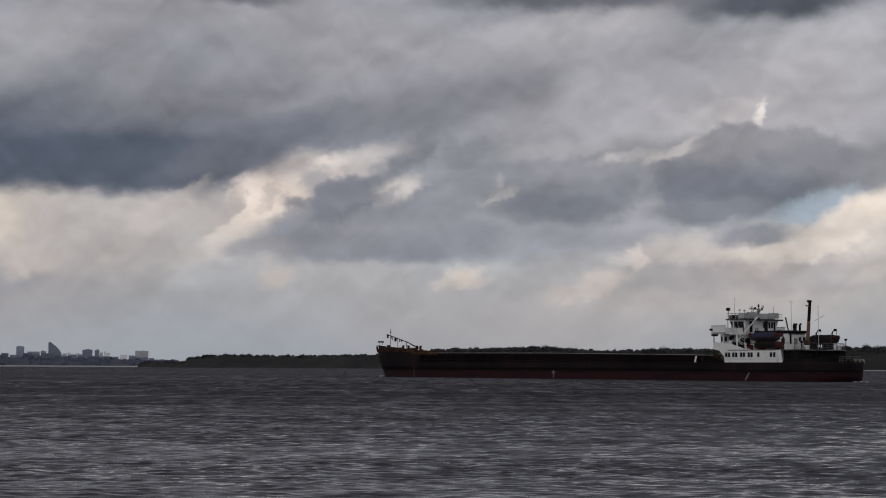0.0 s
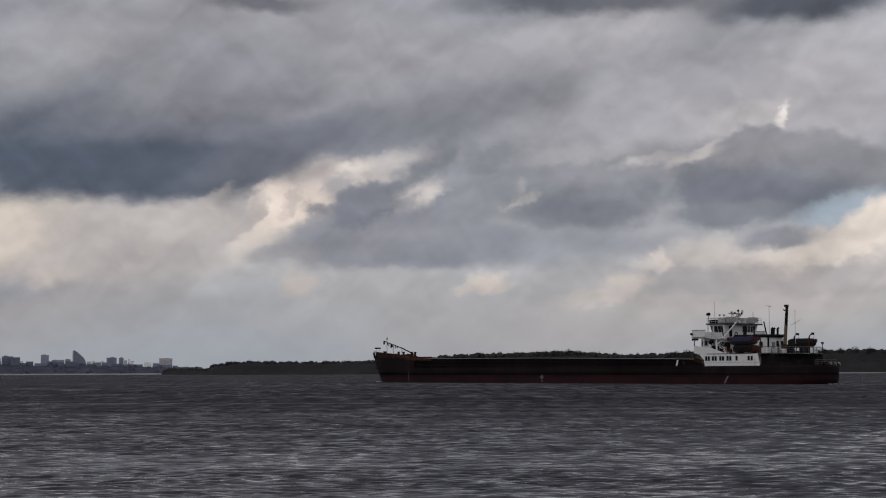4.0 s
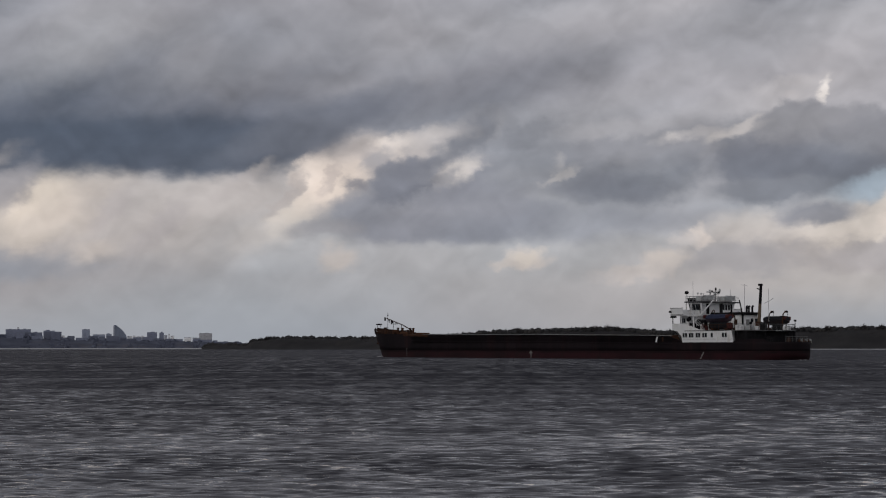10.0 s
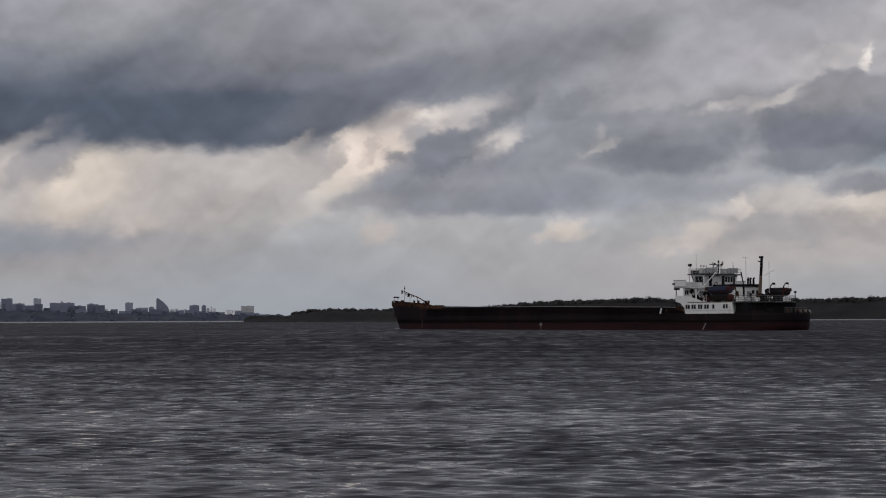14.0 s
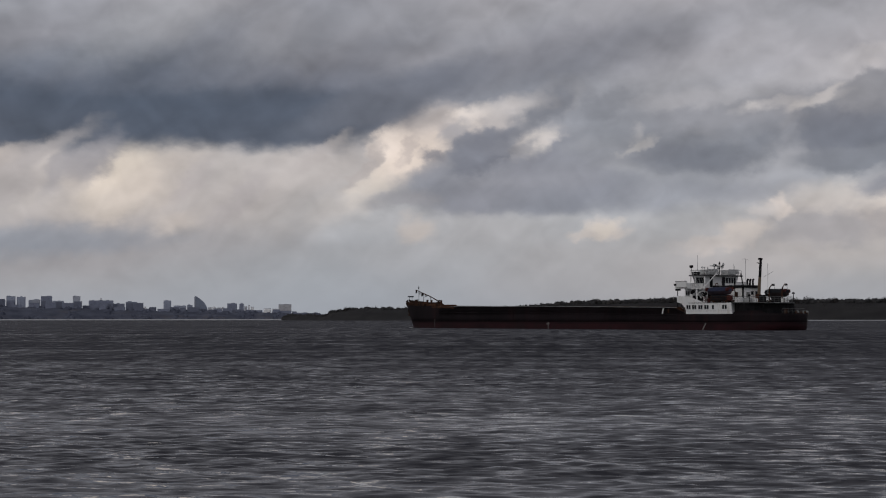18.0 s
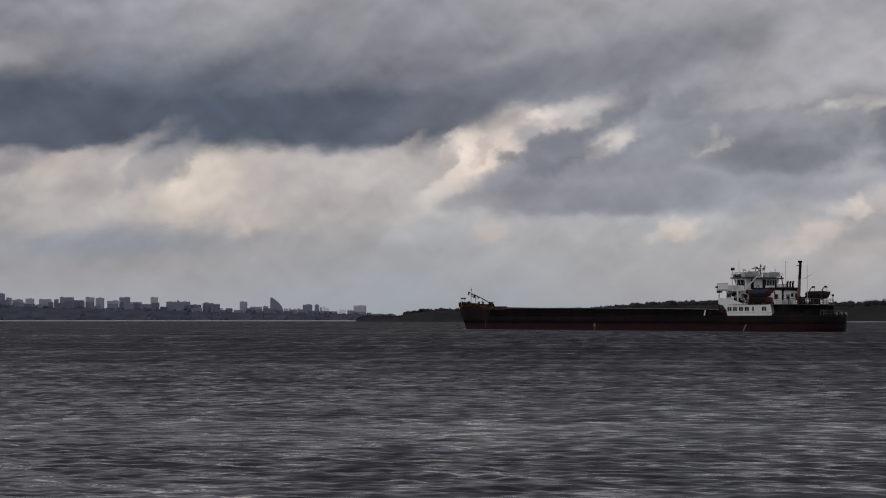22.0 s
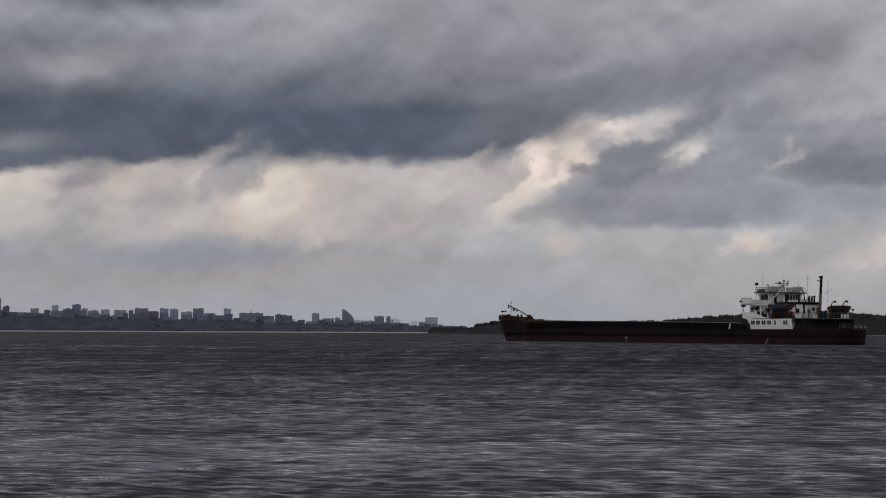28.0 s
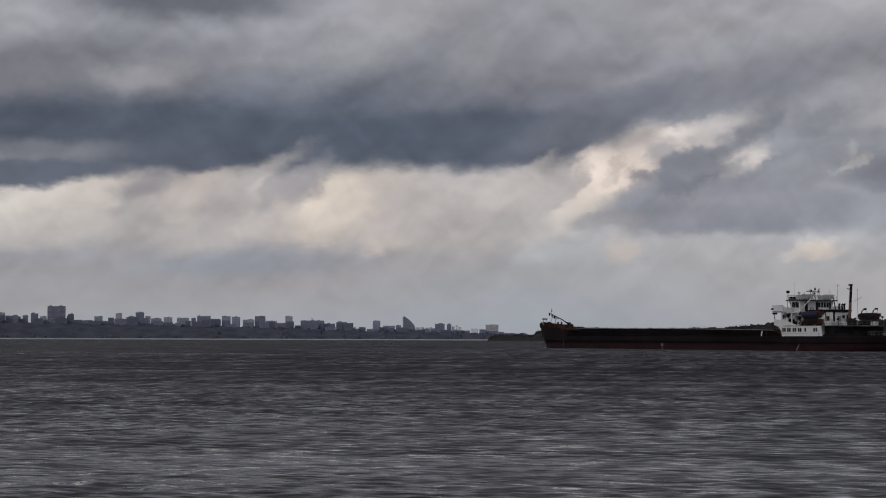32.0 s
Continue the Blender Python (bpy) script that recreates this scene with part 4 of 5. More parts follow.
# ---- superstructure ----
SIDE = BEAM + 0.02
house = part("lower_house", prism(bmesh.new(), [(7.7, 3.3), (20.8, 3.3), (21.0, 4.4), (22.1, 5.4), (23.5, 5.7), (23.5, 6.95), (20.0, 6.8),
                                                (18.6, 6.4), (16.2, 5.72), (14.5, 5.55), (8.15, 5.5)], SIDE - 0.14, SIDE), white_paint, ship,
             "white painted lower deckhouse side")
part("lower_house", prism(bmesh.new(), [(7.7, 3.3), (20.8, 3.3), (21.0, 4.4), (22.1, 5.4), (23.5, 5.7), (23.5, 6.95), (20.0, 6.8),
                                        (18.6, 6.4), (16.2, 5.72), (14.5, 5.55), (8.15, 5.5)], -SIDE, -SIDE + 0.14), white_paint, ship)
part("house_core", boxed(8.6, 20.3, -SIDE + 0.14, SIDE - 0.14, 3.22, 5.42), white_paint, ship)
for u in (20.4, 19.75, 18.75, 18.1, 16.95, 16.3, 15.2, 14.55, 13.05, 10.2, 9.5):
    w = part("window", boxed(u - 0.25, u + 0.25, SIDE, SIDE + 0.03, 4.25, 5.05), glass, house)
    bm = bmesh.new()
    for x0, x1, z0, z1 in ((-0.29, -0.25, 4.21, 5.09), (0.25, 0.29, 4.21, 5.09), (-0.25, 0.25, 4.21, 4.25), (-0.25, 0.25, 5.05, 5.09)):
        box(bm, u + x0, u + x1, SIDE, SIDE + 0.05, z0, z1)
    part("window_frame", bm, pale_metal, w)
part("house_door", boxed(11.3, 11.95, SIDE, SIDE + 0.04, 3.5, 5.2), white_paint, house)
part("house_belt", boxed(7.8, 20.7, SIDE, SIDE + 0.035, 3.86, 3.92), pale_metal, house)
# the sloping ladder under the wing
ladder = part("ladder", tubed([(21.6, 7.6, 3.3), (23.4, 7.6, 5.6)], 0.06, 5), dark_metal, ship)
part("stringer", tubed([(21.6, 6.7, 3.3), (23.4, 6.7, 5.6)], 0.06, 5), dark_metal, ladder)
for i in range(9):
    f = (i + 0.5) / 9
    part("tread", boxed(21.5 + 1.8 * f, 21.75 + 1.8 * f, 6.7, 7.6, 3.28 + 2.3 * f, 3.33 + 2.3 * f), pale_metal, ladder)

# boat deck over the stern, with the dark recess below it
boat_deck = part("boat_deck", deck_plate(5.56, 3.92, 20.2, -0.02, 0.16, poop_half), grey_paint, ship, "grey steel boat deck")
for side in (1, -1):
    part("deck_edge", tubed([(u, side * (poop_half(u) + 0.05), 5.5) for u in [20, 14, 10, 8.5, 7.4, 6.5, 5.8, 5.2, 4.7, 4.3, 4.05, 3.92]], 0.06, 5), rail_grey, boat_deck)
recess = part("stern_house", boxed(5.6, 8.5, -6.6, 7.0, 3.22, 5.4, bevel=0.1), dark_metal, ship, "black painted stern house")
for u in (7.5,):
    part("porthole", tubed([(u, 7.0, 4.6), (u, 7.06, 4.6)], 0.22, 10), glass, recess)
for y in (-3.6, 3.6):
    part("porthole", tubed([(5.6, y, 4.6), (5.54, y, 4.6)], 0.22, 10), glass, recess)
part("stern_door", boxed(5.55, 5.6, -0.45, 0.45, 3.25, 5.1), dark_metal, recess)
deck_post = part("deck_post", tubed([(0, 0, 0), (0, 0, 2.2)], 0.07, 6), dark_metal, ship)
deck_post.matrix_basis = pose(7.2, poop_half(7.2) - 0.2, 3.24)
for u in (6.0, 5.0, 4.3):
    for side in (1, -1):
        again(deck_post, ship, u, side * (poop_half(u) - 0.2), 3.24)
part("stern_bulwark", shell([lambda u: sheer(u) - 0.01, lambda u: 3.9 if 1.5 < u < 7.6 else 3.36]), hull_black, ship)


def railing(name, points, z, height, parent, label, bars=3):
    """Posts along a line, joined by bars."""
    pts = [Vector((x, y, z)) for x, y in points]
    metal = rust if name == "side_railing" else rail_grey if name in ("stern_railing", "deck_railing") else pale_metal
    rail = part(name, tubed([p + Vector((0, 0, height)) for p in pts], 0.04, 4), metal, parent, label)
    for k in range(1, bars):
        part("bar", tubed([p + Vector((0, 0, height * k / bars)) for p in pts], 0.02, 4), metal, rail)
    first = None
    for a, b in zip(pts, pts[1:]):
        n = max(1, round((b - a).length / 1.1))
        for i in range(n):
            p = a.lerp(b, i / n)
            if first is None:
                first = part("post", tubed([(0, 0, 0), (0, 0, height)], 0.04, 4), metal, rail)
                first.matrix_basis = pose(*p)
            else:
                again(first, rail, *p)
    return rail


edge = [(u, poop_half(u) - 0.12) for u in (8.0, 7.0, 6.1, 5.3, 4.7, 4.25, 4.02)]
railing("deck_railing", edge + [(x, -y) for x, y in edge[::-1]], 5.56, 1.1, ship, "grey steel railing round the boat deck")
edge = [(u, half_beam(u, 3.4) - 0.12) for u in (-0.35, -0.55, -0.75)]
railing("stern_railing", edge + [(x, -y) for x, y in edge[::-1]], 3.36, 0.95, ship, "grey steel railing round the stern")
railing("side_railing", [(16, BEAM - 0.1), (8.0, BEAM - 0.1)], 5.6, 1.05, ship, "grey steel railing beside the lifeboat")
railing("side_railing", [(16, -BEAM + 0.1), (8.0, -BEAM + 0.1)], 5.6, 1.05, ship, "grey steel railing beside the lifeboat")

# the after deck: capstan, bollards, hose box and the ensign staff
capstan = part("capstan", tubed([(1.6, 0, 3.2), (1.6, 0, 4.2)], 0.45, 12, 0.3), rust, ship, "rusty stern capstan")
part("capstan_head", tubed([(1.6, 0, 4.2), (1.6, 0, 4.35)], 0.5, 12), dark_metal, capstan)
for y in (-4.2, 4.2):
    for u in (2.0, 2.7):
        part("bollard", tubed([(u, y, 3.2), (u, y, 3.95)], 0.2, 8, 0.24), dark_metal, ship)
# posts, lamps and gear along the stern
for u, y, h in ((4.7, -5.4, 1.7), (4.2, 2.4, 1.3), (5.4, 6.0, 1.2)):
    staff = part("deck_lamp_post", tubed([(u, y, 5.56), (u, y, 5.56 + h)], 0.07, 5), dark_metal, ship)
    part("lamp_head", boxed(u - 0.2, u + 0.2, y - 0.2, y + 0.2, 5.5 + h, 5.86 + h, bevel=0.05), dark_metal, staff)
for u, y, w, h in ((0.6, -3.4, 0.3, 0.7), (1.0, -5.0, 0.35, 0.5), (0.2, -1.6, 0.25, 0.8)):
    gear = part("mooring_reel", tubed([(u, y - w, 3.6), (u, y + w, 3.6)], 0.28, 10), rust, ship, "rusty mooring rope reel")
    part("rope", tubed([(u, y - w * 0.7, 3.6), (u, y + w * 0.7, 3.6)], 0.33, 10), grey_paint, gear, "grey coiled rope")
    part("reel_foot", boxed(u - 0.3, u + 0.3, y - w, y + w, 3.2, 3.5), rust, gear)
    part("fairlead", tubed([(u - 0.5, y, 3.2), (u - 0.5, y, 3.3 + h)], 0.06, 6), grey_paint, ship)
part("hose_box", boxed(3.4, 4.3, 1.6, 3.0, 3.22, 4.3, bevel=0.06), dark_metal, ship)
part("ensign_staff", tubed([(-0.6, 0, 3.36), (-0.85, 0, 4.9)], 0.035, 5), dark_metal, ship)

# second tier with the bridge wings
tier = part("accommodation_block", boxed(20.3, 24.4, -5.3, 5.3, 5.56, 8.4, bevel=0.05), white_paint, ship, "white accommodation block under the bridge")
for u in (23.9, 23.1, 22.3):
    w = part("window", boxed(u - 0.3, u + 0.3, 5.3, 5.33, 7.15, 7.95), glass, tier)
    part("window_frame", boxed(u - 0.36, u + 0.36, 5.3, 5.318, 7.08, 8.02), pale_metal, w)
part("side_door", boxed(20.7, 21.4, 5.3, 5.34, 5.7, 7.6), pale_metal, tier)
part("aft_block", boxed(18.2, 20.3, -3.6, 1.6, 5.56, 8.4), white_paint, tier)
for y in (0.9, -0.6, -2.0):
    w = part("window", boxed(18.17, 18.2, y - 0.32, y + 0.32, 7.1, 7.85), glass, tier)
    part("window_frame", boxed(18.18, 18.2, y - 0.4, y + 0.4, 7.02, 7.93), pale_metal, w)
wing = part("bridge_wing", boxed(20.6, 23.9, -BEAM, BEAM, 8.4, 8.62, bevel=0.04), white_paint, ship, "white bridge wing with solid bulwark")
for side in (1, -1):
    part("wing_bulwark", boxed(20.6, 23.9, side * BEAM - 0.05, side * BEAM + 0.05, 8.62, 9.85), white_paint, wing)
    part("wing_bulwark", boxed(23.8, 23.9, side * 5.3, side * (BEAM - 0.05), 8.62, 9.85), white_paint, wing)
    part("wing_bulwark", boxed(20.6, 20.7, side * 5.0, side * (BEAM - 0.05), 8.62, 9.55), white_paint, wing)
    part("wing_post", tubed([(23.4, side * (BEAM - 0.1), 4.6), (23.4, side * (BEAM - 0.1), 8.4)], 0.09, 6), dark_metal, wing)
    # dark strip drawn as the shadow line under the bulwark
    part("wing_belt", boxed(20.5, 24.0, side * (BEAM + 0.05), side * (BEAM + 0.09), 8.56, 8.66), rail_grey, wing)
    part("wing_capping", boxed(20.5, 24.0, side * BEAM - 0.09, side * BEAM + 0.09, 9.85, 9.93), rail_grey, wing)
    part("wing_lamp", boxed(23.6, 24.2, side * BEAM - 0.2, side * BEAM + 0.25, 9.0, 9.4, bevel=0.05), dark_metal, wing)
    part("sidelight", boxed(22.2, 23.7, side * (BEAM + 0.06), side * (BEAM + 0.3), 8.0, 8.38, bevel=0.04), dark_metal, wing)

for u, y in ((21.4, 7.9), (21.4, 6.6), (21.4, 5.2), (20.2, 5.9), (18.9, 5.0), (22.9, 5.0)):
    part("bridge_post", tubed([(u, y, 5.6), (u, y, 10.9 if y < 5.5 else 8.4)], 0.11, 6), white_paint, ship)
for y in (6.2, -6.2):
    part("bridge_gallery", boxed(17.9, 21.3, y - 0.95, y + 0.95, 8.3, 8.42), white_paint, ship)
railing("gallery_railing", [(21.2, 7.1), (17.95, 7.1), (17.95, 5.2)], 8.42, 1.0, ship, "thin white railing on the bridge gallery")

# wheelhouse
def flare(z):
    """Half the width of the wheelhouse, which leans outwards to its roof."""
    return 4.05 + (z - 8.4) * 0.31


bm = prism(bmesh.new(), [(19.4, 8.4), (22.2, 8.4), (22.6, 10.95), (19.4, 10.95)], -1, 1)
for v in bm.verts:
    v.co.y *= flare(v.co.z)
wheel = part("wheelhouse", bm, white_paint, ship, "white wheelhouse with dark windows all round")
TILT = -math.degrees(math.atan(0.31))
# the door is a dark panel that stands for the shade within
for u, w, z0, z1, name, mt in ((22.05, 0.36, 9.5, 10.7, "window", glass), (21.2, 0.36, 9.5, 10.7, "window", glass), (20.35, 0.36, 9.5, 10.7, "window", glass),
                               (19.72, 0.22, 8.7, 10.7, "doorway", dark_metal)):
    h, z = (z1 - z0) / 2, (z0 + z1) / 2
    w_ob = part(name, boxed(-w, w, 0.0, 0.03, -h, h), mt, wheel, "dark panel as the shade in the wheelhouse door" if name == "doorway" else "")
    w_ob.matrix_basis = pose(u, flare(z), z, TILT)
    part("window_frame" if name == "window" else "door_frame", boxed(-w - 0.06, w + 0.06, 0.0, 0.017, -h - 0.07, h + 0.07), pale_metal, w_ob)
for y in (-0.9, -1.65, -2.4, -3.15):
    w = part("window", boxed(19.36, 19.4, y - 0.27, y + 0.27, 9.6, 10.65), glass, wheel)
    part("window_frame", boxed(19.375, 19.4, y - 0.33, y + 0.33, 9.54, 10.71), pale_metal, w)
# openings aft: dark sheets in place of the shade inside
for y0, y1 in ((2.3, 3.1), (-4.05, -3.6)):
    part("doorway", boxed(19.36, 19.39, y0, y1, 8.75, 10.75), dark_metal, wheel, "dark panel as the shade in an open doorway")
roof = part("wheelhouse_roof", boxed(18.6, 23.1, -5.4, 5.4, 10.95, 11.22, bevel=0.06), roof_dark, ship, "dark edged flat wheelhouse roof")
railing("roof_railing", [(22.9, 5.2), (18.8, 5.2), (18.8, -5.2), (22.9, -5.2), (22.9, 5.2)], 11.22, 0.95, ship, "thin railing round the wheelhouse roof")
for y0, y1 in ((1.2, 4.2), (-4.6, -1.9)):
    part("wind_screen", boxed(19.0, 19.1, y0, y1, 11.4, 12.4), pale_metal, roof)
    part("roof_box", boxed(19.6, 21.4, y0 + 0.2, y1 - 0.2, 11.22, 12.3, bevel=0.08), pale_metal, roof, "pale grey equipment box")
radar = part("radar_mast", tubed([(20.8, 0.4, 11.2), (20.8, 0.4, 13.2)], 0.13, 6, 0.08), pale_metal, ship)
part("radar_scanner", boxed(20.6, 21.0, -0.7, 1.5, 13.0, 13.22, bevel=0.05), pale_metal, radar)
part("radar_bracket", tubed([(20.8, 0.4, 12.4), (19.9, -1.2, 12.9), (19.9, -1.2, 13.5)], 0.06, 5), pale_metal, radar)
part("scanner_dome", tubed([(19.9, -1.2, 13.3), (19.9, -1.2, 13.75)], 0.25, 8, 0.15), pale_metal, radar)
part("roof_mast", tubed([(22.8, 3.2, 11.2), (22.8, 3.2, 15.3)], 0.05, 5, 0.03), pale_metal, ship)
part("roof_mast", tubed([(22.6, 0.6, 11.2), (22.6, 0.6, 13.0)], 0.1, 6, 0.06), pale_metal, ship)
part("roof_mast", tubed([(19.4, -3.6, 11.2), (19.4, -3.6, 13.6)], 0.04, 5), pale_metal, ship)
part("roof_mast", tubed([(20.2, -4.6, 11.2), (20.2, -4.6, 13.1)], 0.035, 5), pale_metal, ship)
search = part("searchlight", tubed([(22.8, 4.9, 11.2), (22.8, 4.9, 12.7)], 0.05, 5), dark_metal, ship)
part("searchlight_head", tubed([(22.55, 4.9, 12.95), (23.1, 4.9, 12.95)], 0.3, 10), dark_metal, search)
part("roof_locker", boxed(21.6, 22.6, 3.6, 5.0, 11.22, 11.9, bevel=0.08), dark_metal, roof)
# dark panels painted as the shade behind the stairs, signal lamps and the thicket of aerials
for y0, y1 in ((1.9, 2.8), (3.5, 4.7)):
    part("doorway", boxed(20.26, 20.3, y0, y1, 5.75, 7.75), dark_metal, tier, "dark panel as the shade in an open doorway")
part("doorway", boxed(18.6, 19.5, 1.6, 1.64, 5.75, 7.7), dark_metal, tier, "dark panel as the shade in an open doorway")
navigation = part("navigation_mast", tubed([(20.2, -0.4, 11.22), (20.2, -0.4, 14.0)], 0.1, 6, 0.06), dark_metal, ship, "dark mast with lamps and aerials")
for dx, dy in ((0.9, 0.5), (-0.6, 0.9)):
    part("mast_stay", tubed([(20.2 + dx, -0.4 + dy, 11.22), (20.2, -0.4, 12.9)], 0.05, 5), dark_metal, navigation)
part("yard", tubed([(20.2, -1.5, 13.0), (20.2, 0.7, 13.0)], 0.045, 5), dark_metal, navigation)
for y, z in ((-1.4, 13.0), (0.6, 13.0), (-0.4, 13.4)):
    part("signal_lamp", boxed(20.05, 20.35, y - 0.15, y + 0.15, z, z + 0.4, bevel=0.04), dark_metal, navigation)
for u, y, h, r in ((22.1, 2.6, 1.6, 0.05), (21.7, -2.4, 1.9, 0.04), (22.0, -0.6, 2.2, 0.06), (19.2, 1.0, 1.5, 0.05), (22.4, -3.4, 1.7, 0.05), (19.0, 4.9, 1.4, 0.04)):
    whip = part("whip_aerial", tubed([(u, y, 11.22), (u, y, 11.22 + h)], r, 5, r * 0.6), dark_metal, ship)
    part("aerial_head", boxed(u - 0.16, u + 0.16, y - 0.16, y + 0.16, 11.1 + h, 11.4 + h, bevel=0.05), pale_metal, whip)
for u, y in ((15.4, 8.22), (8.6, 8.22)):
    part("ring_buoy", tubed([(u + 0.32 * math.cos(a), y, 6.25 + 0.32 * math.sin(a)) for a in (2 * math.pi * k / 12 for k in range(13))], 0.08, 5), boat_red, ship)
part("deck_winch", tubed([(18.4, 5.4, 6.1), (18.4, 6.6, 6.1)], 0.4, 10), dark_metal, ship)
part("gas_rack", boxed(19.2, 20.0, 6.0, 7.2, 5.6, 7.0, bevel=0.06), dark_metal, ship)
part("life_ring", tubed([(19.35, 1.2 + 0.35 * math.cos(a), 9.2 + 0.35 * math.sin(a)) for a in (2 * math.pi * k / 14 for k in range(15))], 0.08, 5), boat_red, wheel)

# stairs from the boat deck to the bridge, and the slanting derrick before it
stair = part("stair", tubed([(17.3, 6.2, 5.6), (21.2, 6.2, 8.5)], 0.07, 5), white_paint, ship, "steep white outside stair")
part("stringer", tubed([(17.3, 5.5, 5.6), (21.2, 5.5, 8.5)], 0.07, 5), white_paint, stair)
for i in range(11):
    f = (i + 0.5) / 11
    part("tread", boxed(17.2 + 3.9 * f, 17.45 + 3.9 * f, 5.5, 6.2, 5.58 + 2.9 * f, 5.62 + 2.9 * f), pale_metal, stair)
part("stair_rail", tubed([(17.3, 6.2, 6.6), (21.2, 6.2, 9.5)], 0.04, 5), pale_metal, stair)
derrick = part("derrick", tubed([(18.8, 7.2, 7.0), (18.2, 2.2, 11.6)], 0.14, 6, 0.09), white_paint, ship, "white slanting derrick arm")
part("derrick_post", tubed([(18.8, 7.2, 5.56), (18.8, 7.2, 8.2)], 0.16, 8), white_paint, derrick)
part("derrick_head", boxed(18.0, 18.4, 1.9, 2.4, 11.4, 11.8, bevel=0.05), pale_metal, derrick)
for u, y, z0, z1, w in ((20.6, 6.9, 5.6, 7.4, 0.5), (17.2, 6.7, 5.6, 6.9, 0.45), (16.6, 4.6, 5.6, 7.2, 0.5)):
    v = part("ventilator", tubed([(u, y, z0), (u, y, z1)], w * 0.5, 10), white_paint, ship, "white ventilator post")
    part("cowl", tubed([(u, y, z1 - 0.05), (u - 0.15, y, z1 + 0.3), (u - 0.5, y, z1 + 0.45)], w * 0.55, 10, w * 0.8), dark_metal, v)

# engine casing, exhausts, the leaning funnel mast
casing = part("engine_casing", boxed(10.3, 16.6, -1.7, 3.3, 5.56, 8.6, bevel=0.35), white_paint, ship, "white engine casing with dark cap")
part("casing_cap", boxed(9.9, 18.1, -1.9, 3.6, 8.5, 8.98, bevel=0.2), dark_metal, casing)
part("casing_door", boxed(11.2, 12.0, 3.3, 3.34, 5.7, 7.6), rust, casing)
part("casing_door", boxed(10.26, 10.3, 1.0, 1.9, 5.7, 7.6), grey_paint, casing)
part("casing_slot", boxed(10.27, 10.3, 2.6, 3.1, 5.9, 8.6), dark_metal, casing)
for y in (-0.9, 0.3):
    part("casing_window", boxed(10.26, 10.3, y - 0.35, y + 0.35, 7.1, 7.8), glass, casing)
for u, y in ((11.6, 0.3), (10.9, -0.5), (12.4, -1.2)):
    part("exhaust_pipe", tubed([(u, y, 9.0), (u, y, 10.0), (u - 0.25, y, 10.2)], 0.2, 8), dark_metal, casing)
part("vent_post", tubed([(13.0, 0.1, 9.0), (13.6, 0.1, 11.4)], 0.12, 6), dark_metal, casing)
part("vent_post", tubed([(16.0, 2.6, 9.0), (16.0, 2.6, 10.7)], 0.3, 8), dark_metal, casing)
part("aerial", tubed([(12.4, 0, 9.0), (12.4, 0, 14.4)], 0.045, 5), pale_metal, ship)
part("aerial_spreader", tubed([(12.4, -0.8, 14.1), (12.4, 0.9, 14.25)], 0.025, 4), pale_metal, ship)
funnel = part("funnel_mast", tubed([(8.75, -0.3, 10.6), (8.45, -0.3, 14.2)], 0.29, 12, 0.26), dark_metal, ship, "tall slim black funnel mast")
part("funnel_base", tubed([(9.2, -0.3, 5.56), (8.76, -0.3, 10.6)], 0.36, 12, 0.29), funnel_tan, funnel, "tan painted lower funnel")
part("funnel_head", boxed(8.2, 8.9, -0.6, 0.1, 13.95, 14.35, bevel=0.08), dark_metal, funnel)
part("funnel_arm", tubed([(8.5, -0.3, 13.2), (8.55, 0.7, 13.4)], 0.1, 6), dark_metal, funnel)
part("funnel_step", boxed(8.75, 9.65, -0.75, 0.15, 5.56, 7.2, bevel=0.06), rust, funnel)
part("aerial", tubed([(6.9, -0.6, 5.56), (6.9, -0.6, 13.4)], 0.04, 5), pale_metal, ship)
part("aerial_yard", tubed([(7.6, -0.2, 10.6), (6.2, -1.3, 11.6)], 0.04, 5), pale_metal, ship)
for u, y, r, h, mt in ((9.2, 4.6, 0.32, 0.95, pale_metal), (8.6, 5.5, 0.30, 0.9, boat_blue), (15.6, 5.0, 0.30, 1.0, boat_blue), (7.4, 3.2, 0.34, 0.8, rust), (16.4, 6.2, 0.3, 0.9, boat_red)):
    drum = part("oil_drum", tubed([(u, y, 5.56), (u, y, 5.56 + h)], r, 10), mt, ship)
    for z in (0.33, 0.66):
        part("hoop", tubed([(u, y, 5.54 + h * z), (u, y, 5.6 + h * z)], r + 0.025, 10), dark_metal, drum)
part("stern_staff", tubed([(4.3, -2.4, 5.56), (4.3, -2.4, 8.0)], 0.06, 5), dark_metal, ship)
part("stern_lamp", boxed(4.1, 4.5, -2.65, -2.15, 6.9, 7.5, bevel=0.05), dark_metal, ship)


